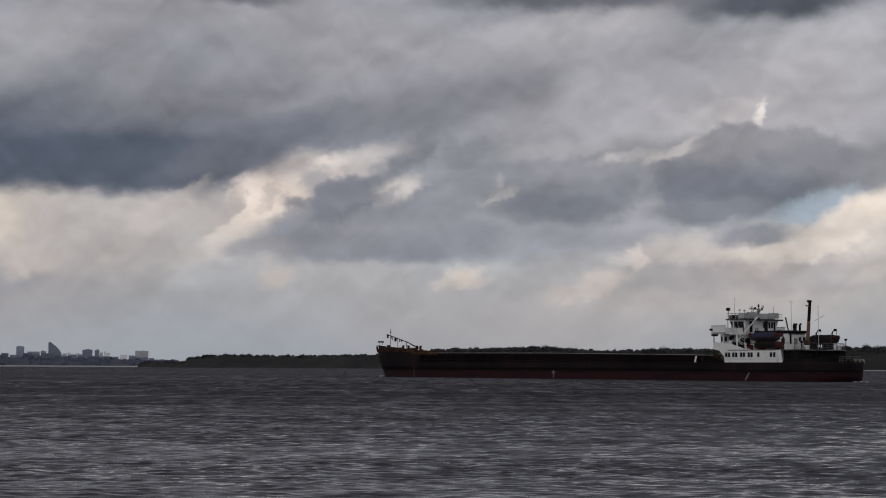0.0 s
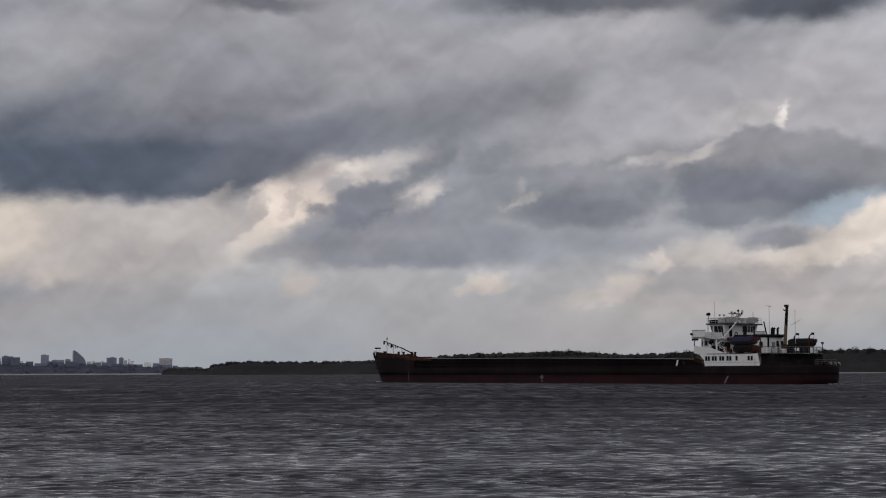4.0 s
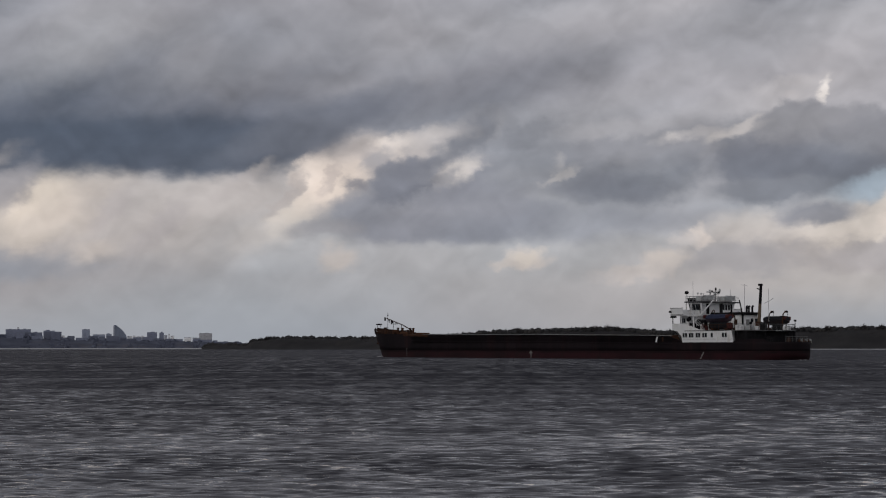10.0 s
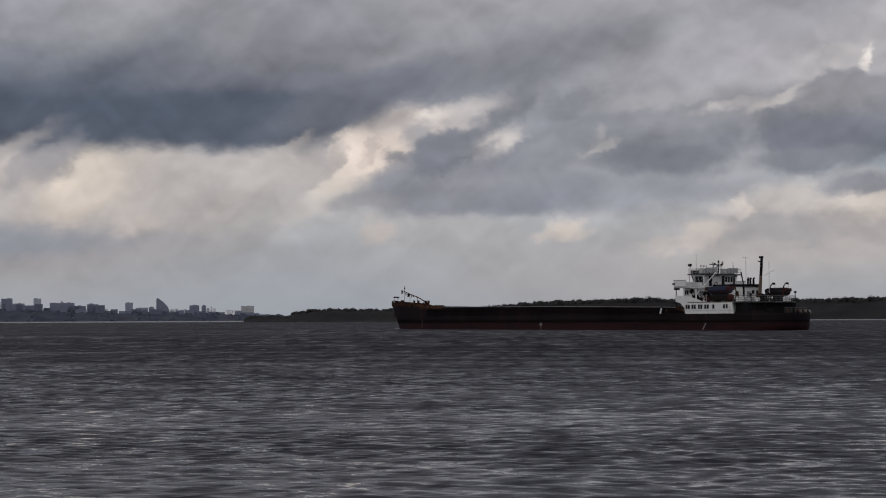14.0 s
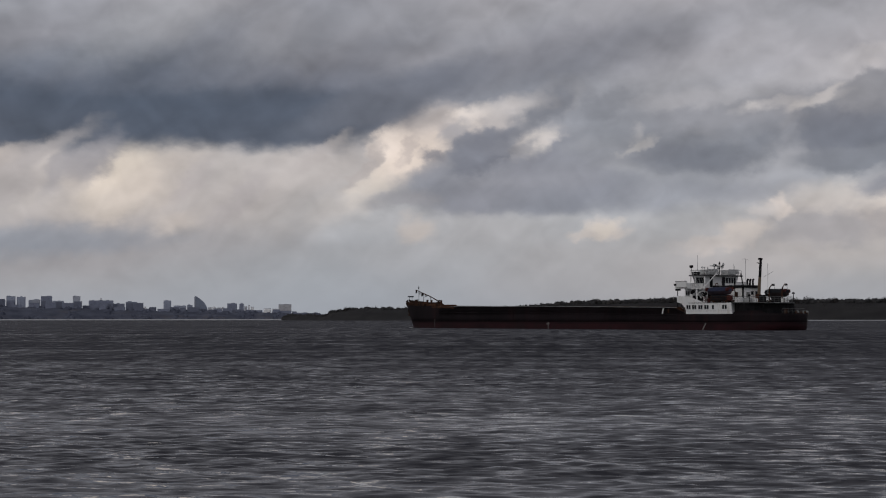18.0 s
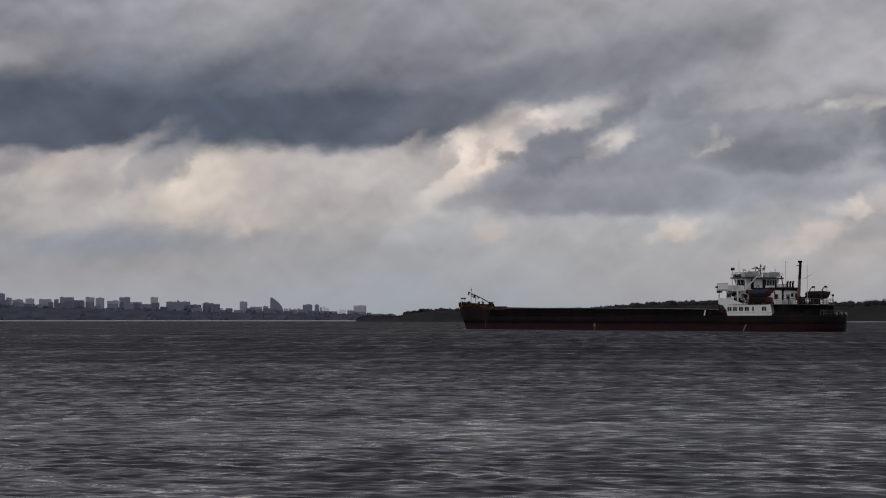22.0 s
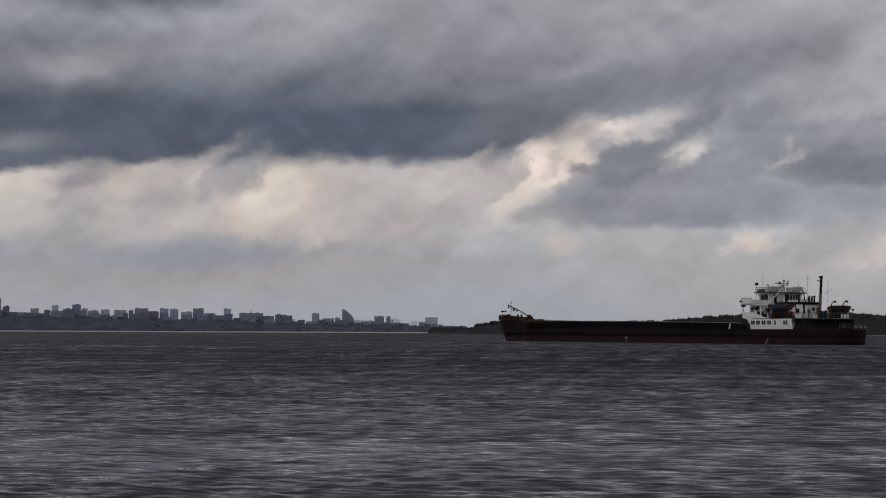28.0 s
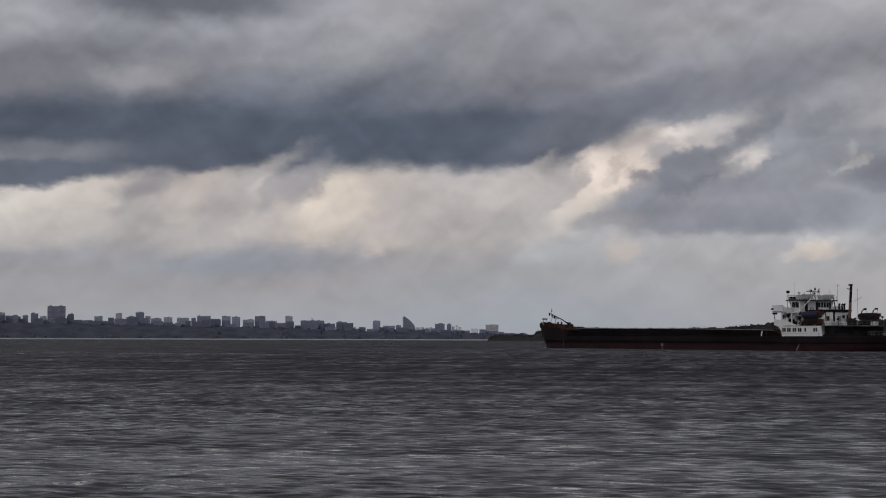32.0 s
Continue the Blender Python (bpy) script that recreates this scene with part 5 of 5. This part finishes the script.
def lifeboat(side, hull_mat, top_mat, label, tall=1.0):
    """A covered lifeboat that hangs in its two davits."""
    bm = bmesh.new()
    rings = []
    n = 15
    for i in range(n):
        s = -1 + 2 * i / (n - 1)
        w = 1.12 * max(0.02, 1 - abs(s) ** 6)
        k = -0.8 + 0.36 * abs(s) ** 4
        rim = 0.12 * s * s
        ring = [(s * 3.3, y * w, (k + (rim - k) * (y * y) ** 0.9) * tall) for y in (-1, -0.75, -0.4, 0, 0.4, 0.75, 1)]
        rings.append([bm.verts.new(p) for p in ring])
    for a, b in zip(rings, rings[1:]):
        for j in range(6):
            bm.faces.new((a[j], a[j + 1], b[j + 1], b[j]))
    boat = part("lifeboat", bm, hull_mat, ship, label, True)
    boat.modifiers.new("skin", "SOLIDIFY").thickness = 0.06
    boat.matrix_basis = pose(12.5 if side > 0 else 10.7, side * 7.0, 7.85 if side > 0 else 7.6)
    bm = bmesh.new()
    rings = []
    for i in range(n):
        s = -1 + 2 * i / (n - 1)
        w = 1.16 * max(0.02, 1 - abs(s) ** 6)
        top = 0.5 * (1 - abs(s) ** 6) + 0.12
        rings.append([bm.verts.new((s * 3.32, y * w, 0.1 * s * s - 0.12 + (top + 0.1) * tall * math.sqrt(max(0, 1 - y * y)))) for y in
                      (-1, -0.8, -0.45, 0, 0.45, 0.8, 1)])
    for a, b in zip(rings, rings[1:]):
        for j in range(6):
            bm.faces.new((a[j], a[j + 1], b[j + 1], b[j]))
    part("boat_cover", bm, top_mat, boat, "", True)
    for s in (-2.75, 2.9) if side > 0 else (-2.6,):
        part("boat_strap", boxed(s - 0.3, s + 0.3, -0.98, 0.98, -0.1, 0.62, bevel=0.15), boat_red, boat)
    for u in (14.3, 9.7) if side > 0 else (11.4, 7.9):
        k = 9.05 if side < 0 else 8.62
        pts = [(u, side * 5.6, 5.56), (u, side * 5.5, 7.4), (u, side * 5.7, k - 0.45), (u, side * 6.3, k + 0.1), (u, side * 7.0, k)]
        d = part("davit", tubed(pts, 0.15, 6, 0.1), rust, ship, "curved rusty boat davit")
        part("fall", tubed([(u, side * 7.0, k), (u, side * 7.0, 8.2)], 0.04, 4), dark_metal, d)
        part("davit_foot", boxed(u - 0.35, u + 0.35, side * 5.6 - 0.4, side * 5.6 + 0.4, 5.56, 6.0, bevel=0.05), rust, d)
        part("davit_head", boxed(u - 0.2, u + 0.2, side * 6.7 - 0.25, side * 6.7 + 0.3, k - 0.1, k + 0.3, bevel=0.05), dark_metal, d)
    return boat


lifeboat(1, boat_lilac, boat_blue, "blue covered lifeboat with faded hull and red ends", 1.15)
lifeboat(-1, boat_maroon, boat_dark, "dark covered lifeboat on davits", 1.2)
raft = part("work_boat", boxed(9.6, 14.6, 6.2, 7.8, 5.75, 7.0, bevel=0.3), boat_dark, ship, "dark covered work boat on the deck")
part("boat_strap", boxed(9.4, 9.9, 6.3, 7.7, 5.8, 6.9, bevel=0.1), boat_red, raft)
part("cradle", boxed(9.9, 10.4, 6.3, 7.7, 5.58, 6.0), rust, raft)
part("cradle", boxed(13.4, 13.9, 6.3, 7.7, 5.58, 6.0), rust, raft)
for u, y, w, z1, mt in ((7.6, 6.6, 0.7, 6.5, white_paint), (6.6, 5.2, 0.8, 6.4, pale_metal), (6.2, 3.9, 0.6, 6.3, white_paint), (5.6, -1.5, 0.9, 6.6, dark_metal),
                        (5.8, -4.2, 0.7, 6.4, white_paint), (6.0, 1.8, 0.5, 7.0, dark_metal)):
    part("deck_locker", boxed(u - w, u + w, y - 0.5, y + 0.5, 5.56, z1, bevel=0.06), mt, ship)


def foam(name, spots, label):
    bm = bmesh.new()
    rng = random.Random(5)
    for u, y, l, w, h in spots:
        for _ in range(5):
            x, v = u + rng.uniform(-l, l), y + rng.uniform(-w, w)
            s = rng.uniform(0.25, 0.7)
            r = bmesh.ops.create_icosphere(bm, subdivisions=1, radius=1, matrix=Matrix.Translation((x, v, rng.uniform(0, h)))
                                           @ Matrix.Diagonal((s * 1.6, s, s * 0.3, 1)))
            for vert in r["verts"]:
                vert.co.z += rng.uniform(-0.06, 0.06)
    return tagged(part(name, bm, foam_white, ship, label), kind="stuff")


foam("bow_wave", [(134.3, 0.5, 0.4, 0.5, 0.05), (133.4, 1.6, 0.5, 0.3, 0.0)], "white foam at the stem")
foam("stern_wash", [(-2.4, 0.5, 0.9, 1.6, -0.10)], "thin white wash at the stern")

# ---- the city on the far bank ----


def ground_height(az):
    return float(np.interp(az, [p[0] for p in CITY_CREST], [p[1] for p in CITY_CREST]))


def tower(az0, az1, top, material, far=170, cap=True, heads=1, label="grey concrete apartment block", deep=18.0):
    """A block between two bearings, up to an elevation seen from the eye; with parapet, lift house and bays."""
    mid, d = (az0 + az1) / 2, CITY + far
    wide = d * radians(az1 - az0)
    base = ground_height(mid) * 0.7 - 3
    height = d * math.tan(radians(top)) + EYE[2] - base
    b = new("apartment_block")
    b.matrix_basis = Matrix.Translation(bearing(mid, d, base)) @ pose(0, 0, 0, 0, 0, -mid)
    w = wide / 2
    part("wall", boxed(-w, w, 0, deep, 0, height), material, b)
    part("roof", boxed(-w - 0.1, w + 0.1, -0.1, deep + 0.1, height, height + 0.7), roof_grey, b)
    bays = max(1, int(wide // 9))
    for i in range(bays if wide > 16 else 0):
        x = -w + wide * (i + 0.5) / bays
        part("bay", boxed(x - wide / bays * 0.3, x + wide / bays * 0.3, -0.8, 0, 2, height - 2.5), material, b)
    if cap:
        rng = random.Random(round(az0 * 100))
        for i in range(heads):
            x, s = -w + wide * (i + rng.uniform(0.25, 0.75)) / heads, wide * rng.uniform(0.1, 0.22) / heads
            part("lift_house", boxed(x - s, x + s, deep * 0.3, deep * 0.7, height + 0.7, height + rng.uniform(1.2, 3.2)), material, b)
    return tagged(b, label, "building", "towers of the far city")


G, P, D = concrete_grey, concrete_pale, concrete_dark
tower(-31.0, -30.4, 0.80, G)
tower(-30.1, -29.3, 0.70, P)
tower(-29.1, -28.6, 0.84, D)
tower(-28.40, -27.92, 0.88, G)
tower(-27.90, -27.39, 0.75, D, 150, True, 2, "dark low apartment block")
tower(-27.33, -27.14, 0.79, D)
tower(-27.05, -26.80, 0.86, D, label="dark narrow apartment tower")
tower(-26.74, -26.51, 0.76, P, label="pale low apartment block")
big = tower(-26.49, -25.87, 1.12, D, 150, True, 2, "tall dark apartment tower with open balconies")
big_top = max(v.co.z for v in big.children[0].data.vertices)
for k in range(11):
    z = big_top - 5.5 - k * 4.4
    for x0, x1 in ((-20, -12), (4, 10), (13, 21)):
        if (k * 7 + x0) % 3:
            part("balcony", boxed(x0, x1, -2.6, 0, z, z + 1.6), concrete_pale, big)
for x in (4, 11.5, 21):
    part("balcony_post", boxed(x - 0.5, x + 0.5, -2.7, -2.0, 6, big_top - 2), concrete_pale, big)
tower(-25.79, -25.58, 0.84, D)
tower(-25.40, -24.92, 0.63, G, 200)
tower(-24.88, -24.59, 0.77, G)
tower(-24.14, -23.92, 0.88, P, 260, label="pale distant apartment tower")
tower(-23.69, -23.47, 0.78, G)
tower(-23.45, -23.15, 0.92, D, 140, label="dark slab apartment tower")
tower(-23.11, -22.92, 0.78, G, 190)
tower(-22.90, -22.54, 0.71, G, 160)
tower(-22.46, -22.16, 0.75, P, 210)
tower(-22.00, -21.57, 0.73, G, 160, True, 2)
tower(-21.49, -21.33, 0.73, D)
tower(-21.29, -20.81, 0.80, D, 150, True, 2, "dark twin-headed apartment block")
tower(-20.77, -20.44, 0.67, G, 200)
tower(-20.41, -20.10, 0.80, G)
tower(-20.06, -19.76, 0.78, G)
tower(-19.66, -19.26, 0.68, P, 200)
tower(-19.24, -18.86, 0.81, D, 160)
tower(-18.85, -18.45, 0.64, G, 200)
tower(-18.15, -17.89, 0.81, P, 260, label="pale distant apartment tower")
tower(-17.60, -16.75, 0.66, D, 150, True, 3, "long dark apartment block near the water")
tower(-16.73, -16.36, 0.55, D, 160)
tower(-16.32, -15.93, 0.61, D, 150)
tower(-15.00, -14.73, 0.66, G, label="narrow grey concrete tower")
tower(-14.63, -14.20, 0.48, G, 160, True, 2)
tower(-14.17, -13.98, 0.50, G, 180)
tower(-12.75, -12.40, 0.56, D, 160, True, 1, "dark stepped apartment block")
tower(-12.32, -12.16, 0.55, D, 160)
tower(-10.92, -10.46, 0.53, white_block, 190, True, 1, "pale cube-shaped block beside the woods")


def sail_tower():
    """The landmark: a tower whose one edge curves back from its peak like a sail."""
    d, az0, az1 = CITY + 150, -13.91, -13.45
    mid = (az0 + az1) / 2
    w = d * radians(az1 - az0)
    base = ground_height(mid) * 0.6
    height = d * math.tan(radians(0.86)) - base
    b = new("sail_tower")
    b.matrix_basis = Matrix.Translation(bearing(mid, d, base)) @ pose(0, 0, 0, 0, 0, -mid)
    right = [(w * (-0.5 + 0.12 + 0.88 * math.sin(math.pi / 2 * k / 10) ** 1.15), height * (1 - 0.74 * (k / 10) ** 1.2)) for k in range(11)]
    outline = [(-w / 2, 0), (w / 2, 0)] + right[::-1] + [(-w / 2 + 1, height * 0.985), (-w / 2, height * 0.9)]
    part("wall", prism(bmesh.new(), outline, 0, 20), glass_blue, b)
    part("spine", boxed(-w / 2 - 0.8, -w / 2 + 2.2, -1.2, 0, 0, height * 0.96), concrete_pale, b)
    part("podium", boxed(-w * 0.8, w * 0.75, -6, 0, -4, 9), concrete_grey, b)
    tagged(b, "sail-shaped blue grey glass tower", "building", "towers of the far city")


sail_tower()


def low_blocks():
    """The low roofs between the towers, and the sheds along the water."""
    rng = random.Random(11)
    az = -28.6
    while az < -9.8:
        wide = rng.uniform(0.14, 0.45)
        g = ground_height(az)
        top = math.degrees(math.atan((g + rng.uniform(5, 21) * (1.0 if az < -15.8 else 0.45)) / (CITY + 150)))
        if rng.random() < 0.96:
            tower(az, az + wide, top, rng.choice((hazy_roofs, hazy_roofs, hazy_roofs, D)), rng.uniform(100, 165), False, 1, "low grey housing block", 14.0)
        az += wide + rng.uniform(-0.03, 0.06)
    for az, wide, top in ((-13.43, 0.16, 0.42), (-13.25, 0.10, 0.44), (-13.10, 0.12, 0.41), (-12.95, 0.10, 0.43), (-12.14, 0.10, 0.46), (-12.0, 0.06, 0.50),
                          (-11.92, 0.12, 0.44), (-11.44, 0.25, 0.38), (-11.15, 0.20, 0.37), (-15.8, 0.20, 0.44), (-17.22, 0.07, 0.73), (-26.2, 0.20, 0.28)):
        tower(az, az + wide, top, bright_roof, 185 if top > 0.3 else 60, False, 1, "low white flat-roofed riverside hall", 12.0)


bright_roof = surface("white_hall_paint", (0.80, 0.80, 0.82), (0.88, 0.88, 0.88), 0.05, 0.5, 0, 0.05)
low_blocks()

# ---- trees ----


def crown(bm, rng, x, y, z, height, wide, pieces, size, full=1.15):
    """Bare twigs: many small three-cornered sprays, thin at the outline."""
    for _ in range(pieces):
        a, r = rng.uniform(0, 6.3), wide * math.sqrt(rng.random())
        k = rng.random() ** full
        lim = 1 - 0.75 * max(0, k - 0.35) ** 1.3
        p = Vector((x + r * lim * math.cos(a), y + r * lim * math.sin(a), z + height * k))
        s = size * rng.uniform(0.5, 1.3) * (1.5 - 0.8 * k)
        tri = [bm.verts.new(p + Vector((rng.uniform(-s, s) * 0.85, rng.uniform(-s, s) * 0.85, rng.uniform(-s, s) * 1.15))) for _ in range(3)]
        bm.faces.new(tri)


def clump_shape():
    """A knobbly dome of unit size."""
    bm = bmesh.new()
    bmesh.ops.create_icosphere(bm, subdivisions=2, radius=1)
    co = np.array([v.co[:] for v in bm.verts])
    faces = np.array([[v.index for v in f.verts] for f in bm.faces])
    bm.free()
    low = co[:, 2] < -0.1  # below its widest girth it drops straight to the ground
    co[low, :2] *= 1.1
    co[low, 2] = -1.7
    return co, faces


def clumps(name, spots, material, seed):
    """Many bushes in one mesh: place, half width and height of each, every one turned and dented its own way."""
    rng = np.random.default_rng(seed)
    co, faces = clump_shape()
    spots = np.array(spots)
    n, k = len(spots), len(co)
    a = rng.uniform(0, 6.3, n)[:, None]
    dent = rng.uniform(0.78, 1.2, (n, k))
    x, y, z = co[:, 0] * dent, co[:, 1] * dent, co[:, 2] * dent
    x, y = x * np.cos(a) - y * np.sin(a), x * np.sin(a) + y * np.cos(a)
    v = np.stack([spots[:, 0:1] + x * spots[:, 3:4], spots[:, 1:2] + y * spots[:, 3:4], spots[:, 2:3] + z * spots[:, 4:5]], -1).reshape(-1, 3)
    f = (faces[None] + (np.arange(n) * k)[:, None, None]).reshape(-1, 3)
    me = bpy.data.meshes.new(name)
    me.from_pydata(v.tolist(), [], f.tolist())
    me.materials.append(material)
    me.shade_smooth()
    return new(name, me)


def wood(name, az0, az1, step, label, density, seed):
    """Round bare crowns shoulder to shoulder, with fine twigs above them."""
    rng = random.Random(seed)
    bm, spots = bmesh.new(), []
    az = az0
    while az < az1:
        for row, back in enumerate((12, 26, 40, 52, 66)):
            d = wood_distance(az) + 14 + back + rng.uniform(-6, 6)
            goal = d * math.tan(radians(float(np.interp(az, [p[0] for p in WOOD_TOP], [p[1] for p in WOOD_TOP]))))
            swell = math.sin(az * 9.1 + seed) + 0.8 * math.sin(az * 23.0 + back) + 0.6 * math.sin(az * 47.0)
            goal += 0.75 * swell - 0.6
            top = max(2.0, goal * (0.62, 0.75, 0.86, 0.95, 1.0)[row] + rng.uniform(-1.2, 0.4))
            wide, high = rng.uniform(1.6, 4.6), rng.uniform(1.8, 3.2)
            p = bearing(az + rng.uniform(-step, step), d)
            if row > 2:
                spots.append((p.x, p.y, top - high, wide, high))
                crown(bm, rng, p.x, p.y, top - 1.8, rng.uniform(2.4, 4.2), wide, density, 0.34, 0.9)
            else:
                crown(bm, rng, p.x, p.y, top - 3.0, 3.0, wide, density // 3, 0.5, 1.0)
        az += step
    ob = clumps(name, spots, bush, seed)
    tagged(part("twig", bm, twigs, ob, "fine bare twigs"), kind="stuff")
    return tagged(ob, label, "trees", kind="stuff")


wood("wood_far", -10.7, -0.5, 0.05, "dense dark wood along the low bank", 36, 21)
wood("wood_near", -0.5, 18.5, 0.05, "bare leafless wood on the rising bank", 40, 22)
wood("wood_beyond", 18.5, 36.0, 0.12, "bare leafless wood further along the bank", 6, 23)


def shore_scrub():
    rng = random.Random(31)
    spots = []
    az = -38.0
    while az < -8.6:
        g = ground_height(az)
        lift = 1.0 + 0.5 * math.sin(az * 5.1) + 0.35 * math.sin(az * 13.7 + 1)
        for k in range(5):
            d = CITY + 14 + k * 27 + rng.uniform(0, 18)
            p = bearing(az + rng.uniform(-0.06, 0.06), d)
            high = rng.uniform(2.5, 5.5) * lift
            spots.append((p.x, p.y, g * (0.05, 0.3, 0.55, 0.75, 0.9)[k] + 0.3 * high, rng.uniform(4, 9), high))
        az += 0.07
    tagged(clumps("shore_scrub", spots, scrub, 31), "dark trees and scrub with haze in their colour below the city", "trees", kind="stuff")


shore_scrub()


def tree(az, top, wide, seed, label="tall bare leafless tree above the wood"):
    """A single bare tree: tapered trunk, limbs, and a crown of fine sprays."""
    rng = random.Random(seed)
    d = wood_distance(az) + 60
    z = d * math.tan(radians(float(np.interp(az, [p[0] for p in WOOD_TOP], [p[1] for p in WOOD_TOP])))) - 7
    h = d * math.tan(radians(top - 0.03)) + EYE[2] - z
    t = new("tree")
    t.matrix_basis = Matrix.Translation(bearing(az, d, z))
    bm = tubed([(0, 0, -2), (0.2, 0, h * 0.4), (0, 0.1, h * 0.92)], 0.45, 6, 0.08)
    for i in range(9):
        a, k = i * 2.4, 0.3 + 0.065 * i
        tip = Vector((math.cos(a) * wide * (1.1 - k * 0.7), math.sin(a) * wide * (1.1 - k * 0.7), h * min(0.98, k + 0.24)))
        tube(bm, [(0, 0, h * k), tip * 0.5 + Vector((0, 0, h * k * 0.5)), tip], 0.16, 4, 0.05)
    part("trunk", bm, bark, t)
    bm = bmesh.new()
    for i in range(7):
        a, k = i * 2.4, rng.uniform(0.25, 0.62)
        crown(bm, rng, math.cos(a) * wide * 0.8, math.sin(a) * wide * 0.8, h * (k - 0.2), h * (0.98 - k), wide * rng.uniform(0.45, 0.8), 110, 0.55, 1.1)
    part("crown", bm, twigs, t)
    return tagged(t, label, "tree", "single trees above the wood")


for i, (az, top, wide) in enumerate(((2.9, 0.84, 4), (3.3, 0.87, 5), (3.75, 0.90, 5), (4.1, 0.85, 4), (7.6, 0.82, 4), (7.95, 0.87, 5), (8.9, 0.82, 4), (12.7, 0.90, 4),
                                     (13.3, 0.89, 3.5), (13.8, 0.94, 4.5), (14.3, 0.91, 4), (15.0, 0.95, 5), (15.4, 0.90, 4), (16.0, 0.93, 4), (11.5, 0.86, 4), (10.6, 0.83, 4), (0.6, 0.79, 4),
                                     (-8.5, 0.49, 4), (-5.0, 0.51, 5), (-1.8, 0.60, 4))):
    tree(az, top, wide, 100 + i)

# ---- what moves ----


def motions():
    """The ship draws away up the river, and the waves run before the wind."""
    start, speed = Vector((63.796, 267.975, 0)), 2.6407
    place, rows, last = start.copy(), [], 0.0
    for k in range(33):
        t = float(k)
        head = 0.89818 - 0.00033252 * t
        way = Vector((-math.cos(head), math.sin(head), 0))
        place = place + way * speed * (t - last)
        last = t
        off = Vector((math.sin(head), math.cos(head), 0)) * BEAM
        if k % 4 == 0:
            c = place + off
            rows.append((t, pose(c.x, c.y, -0.005 * t, 0, 0, 180 - math.degrees(head))))
    walk(ship, rows)
    walk(water, [(0, pose(9, 0, 0)), (32, pose(-9, -16, 0))])


motions()
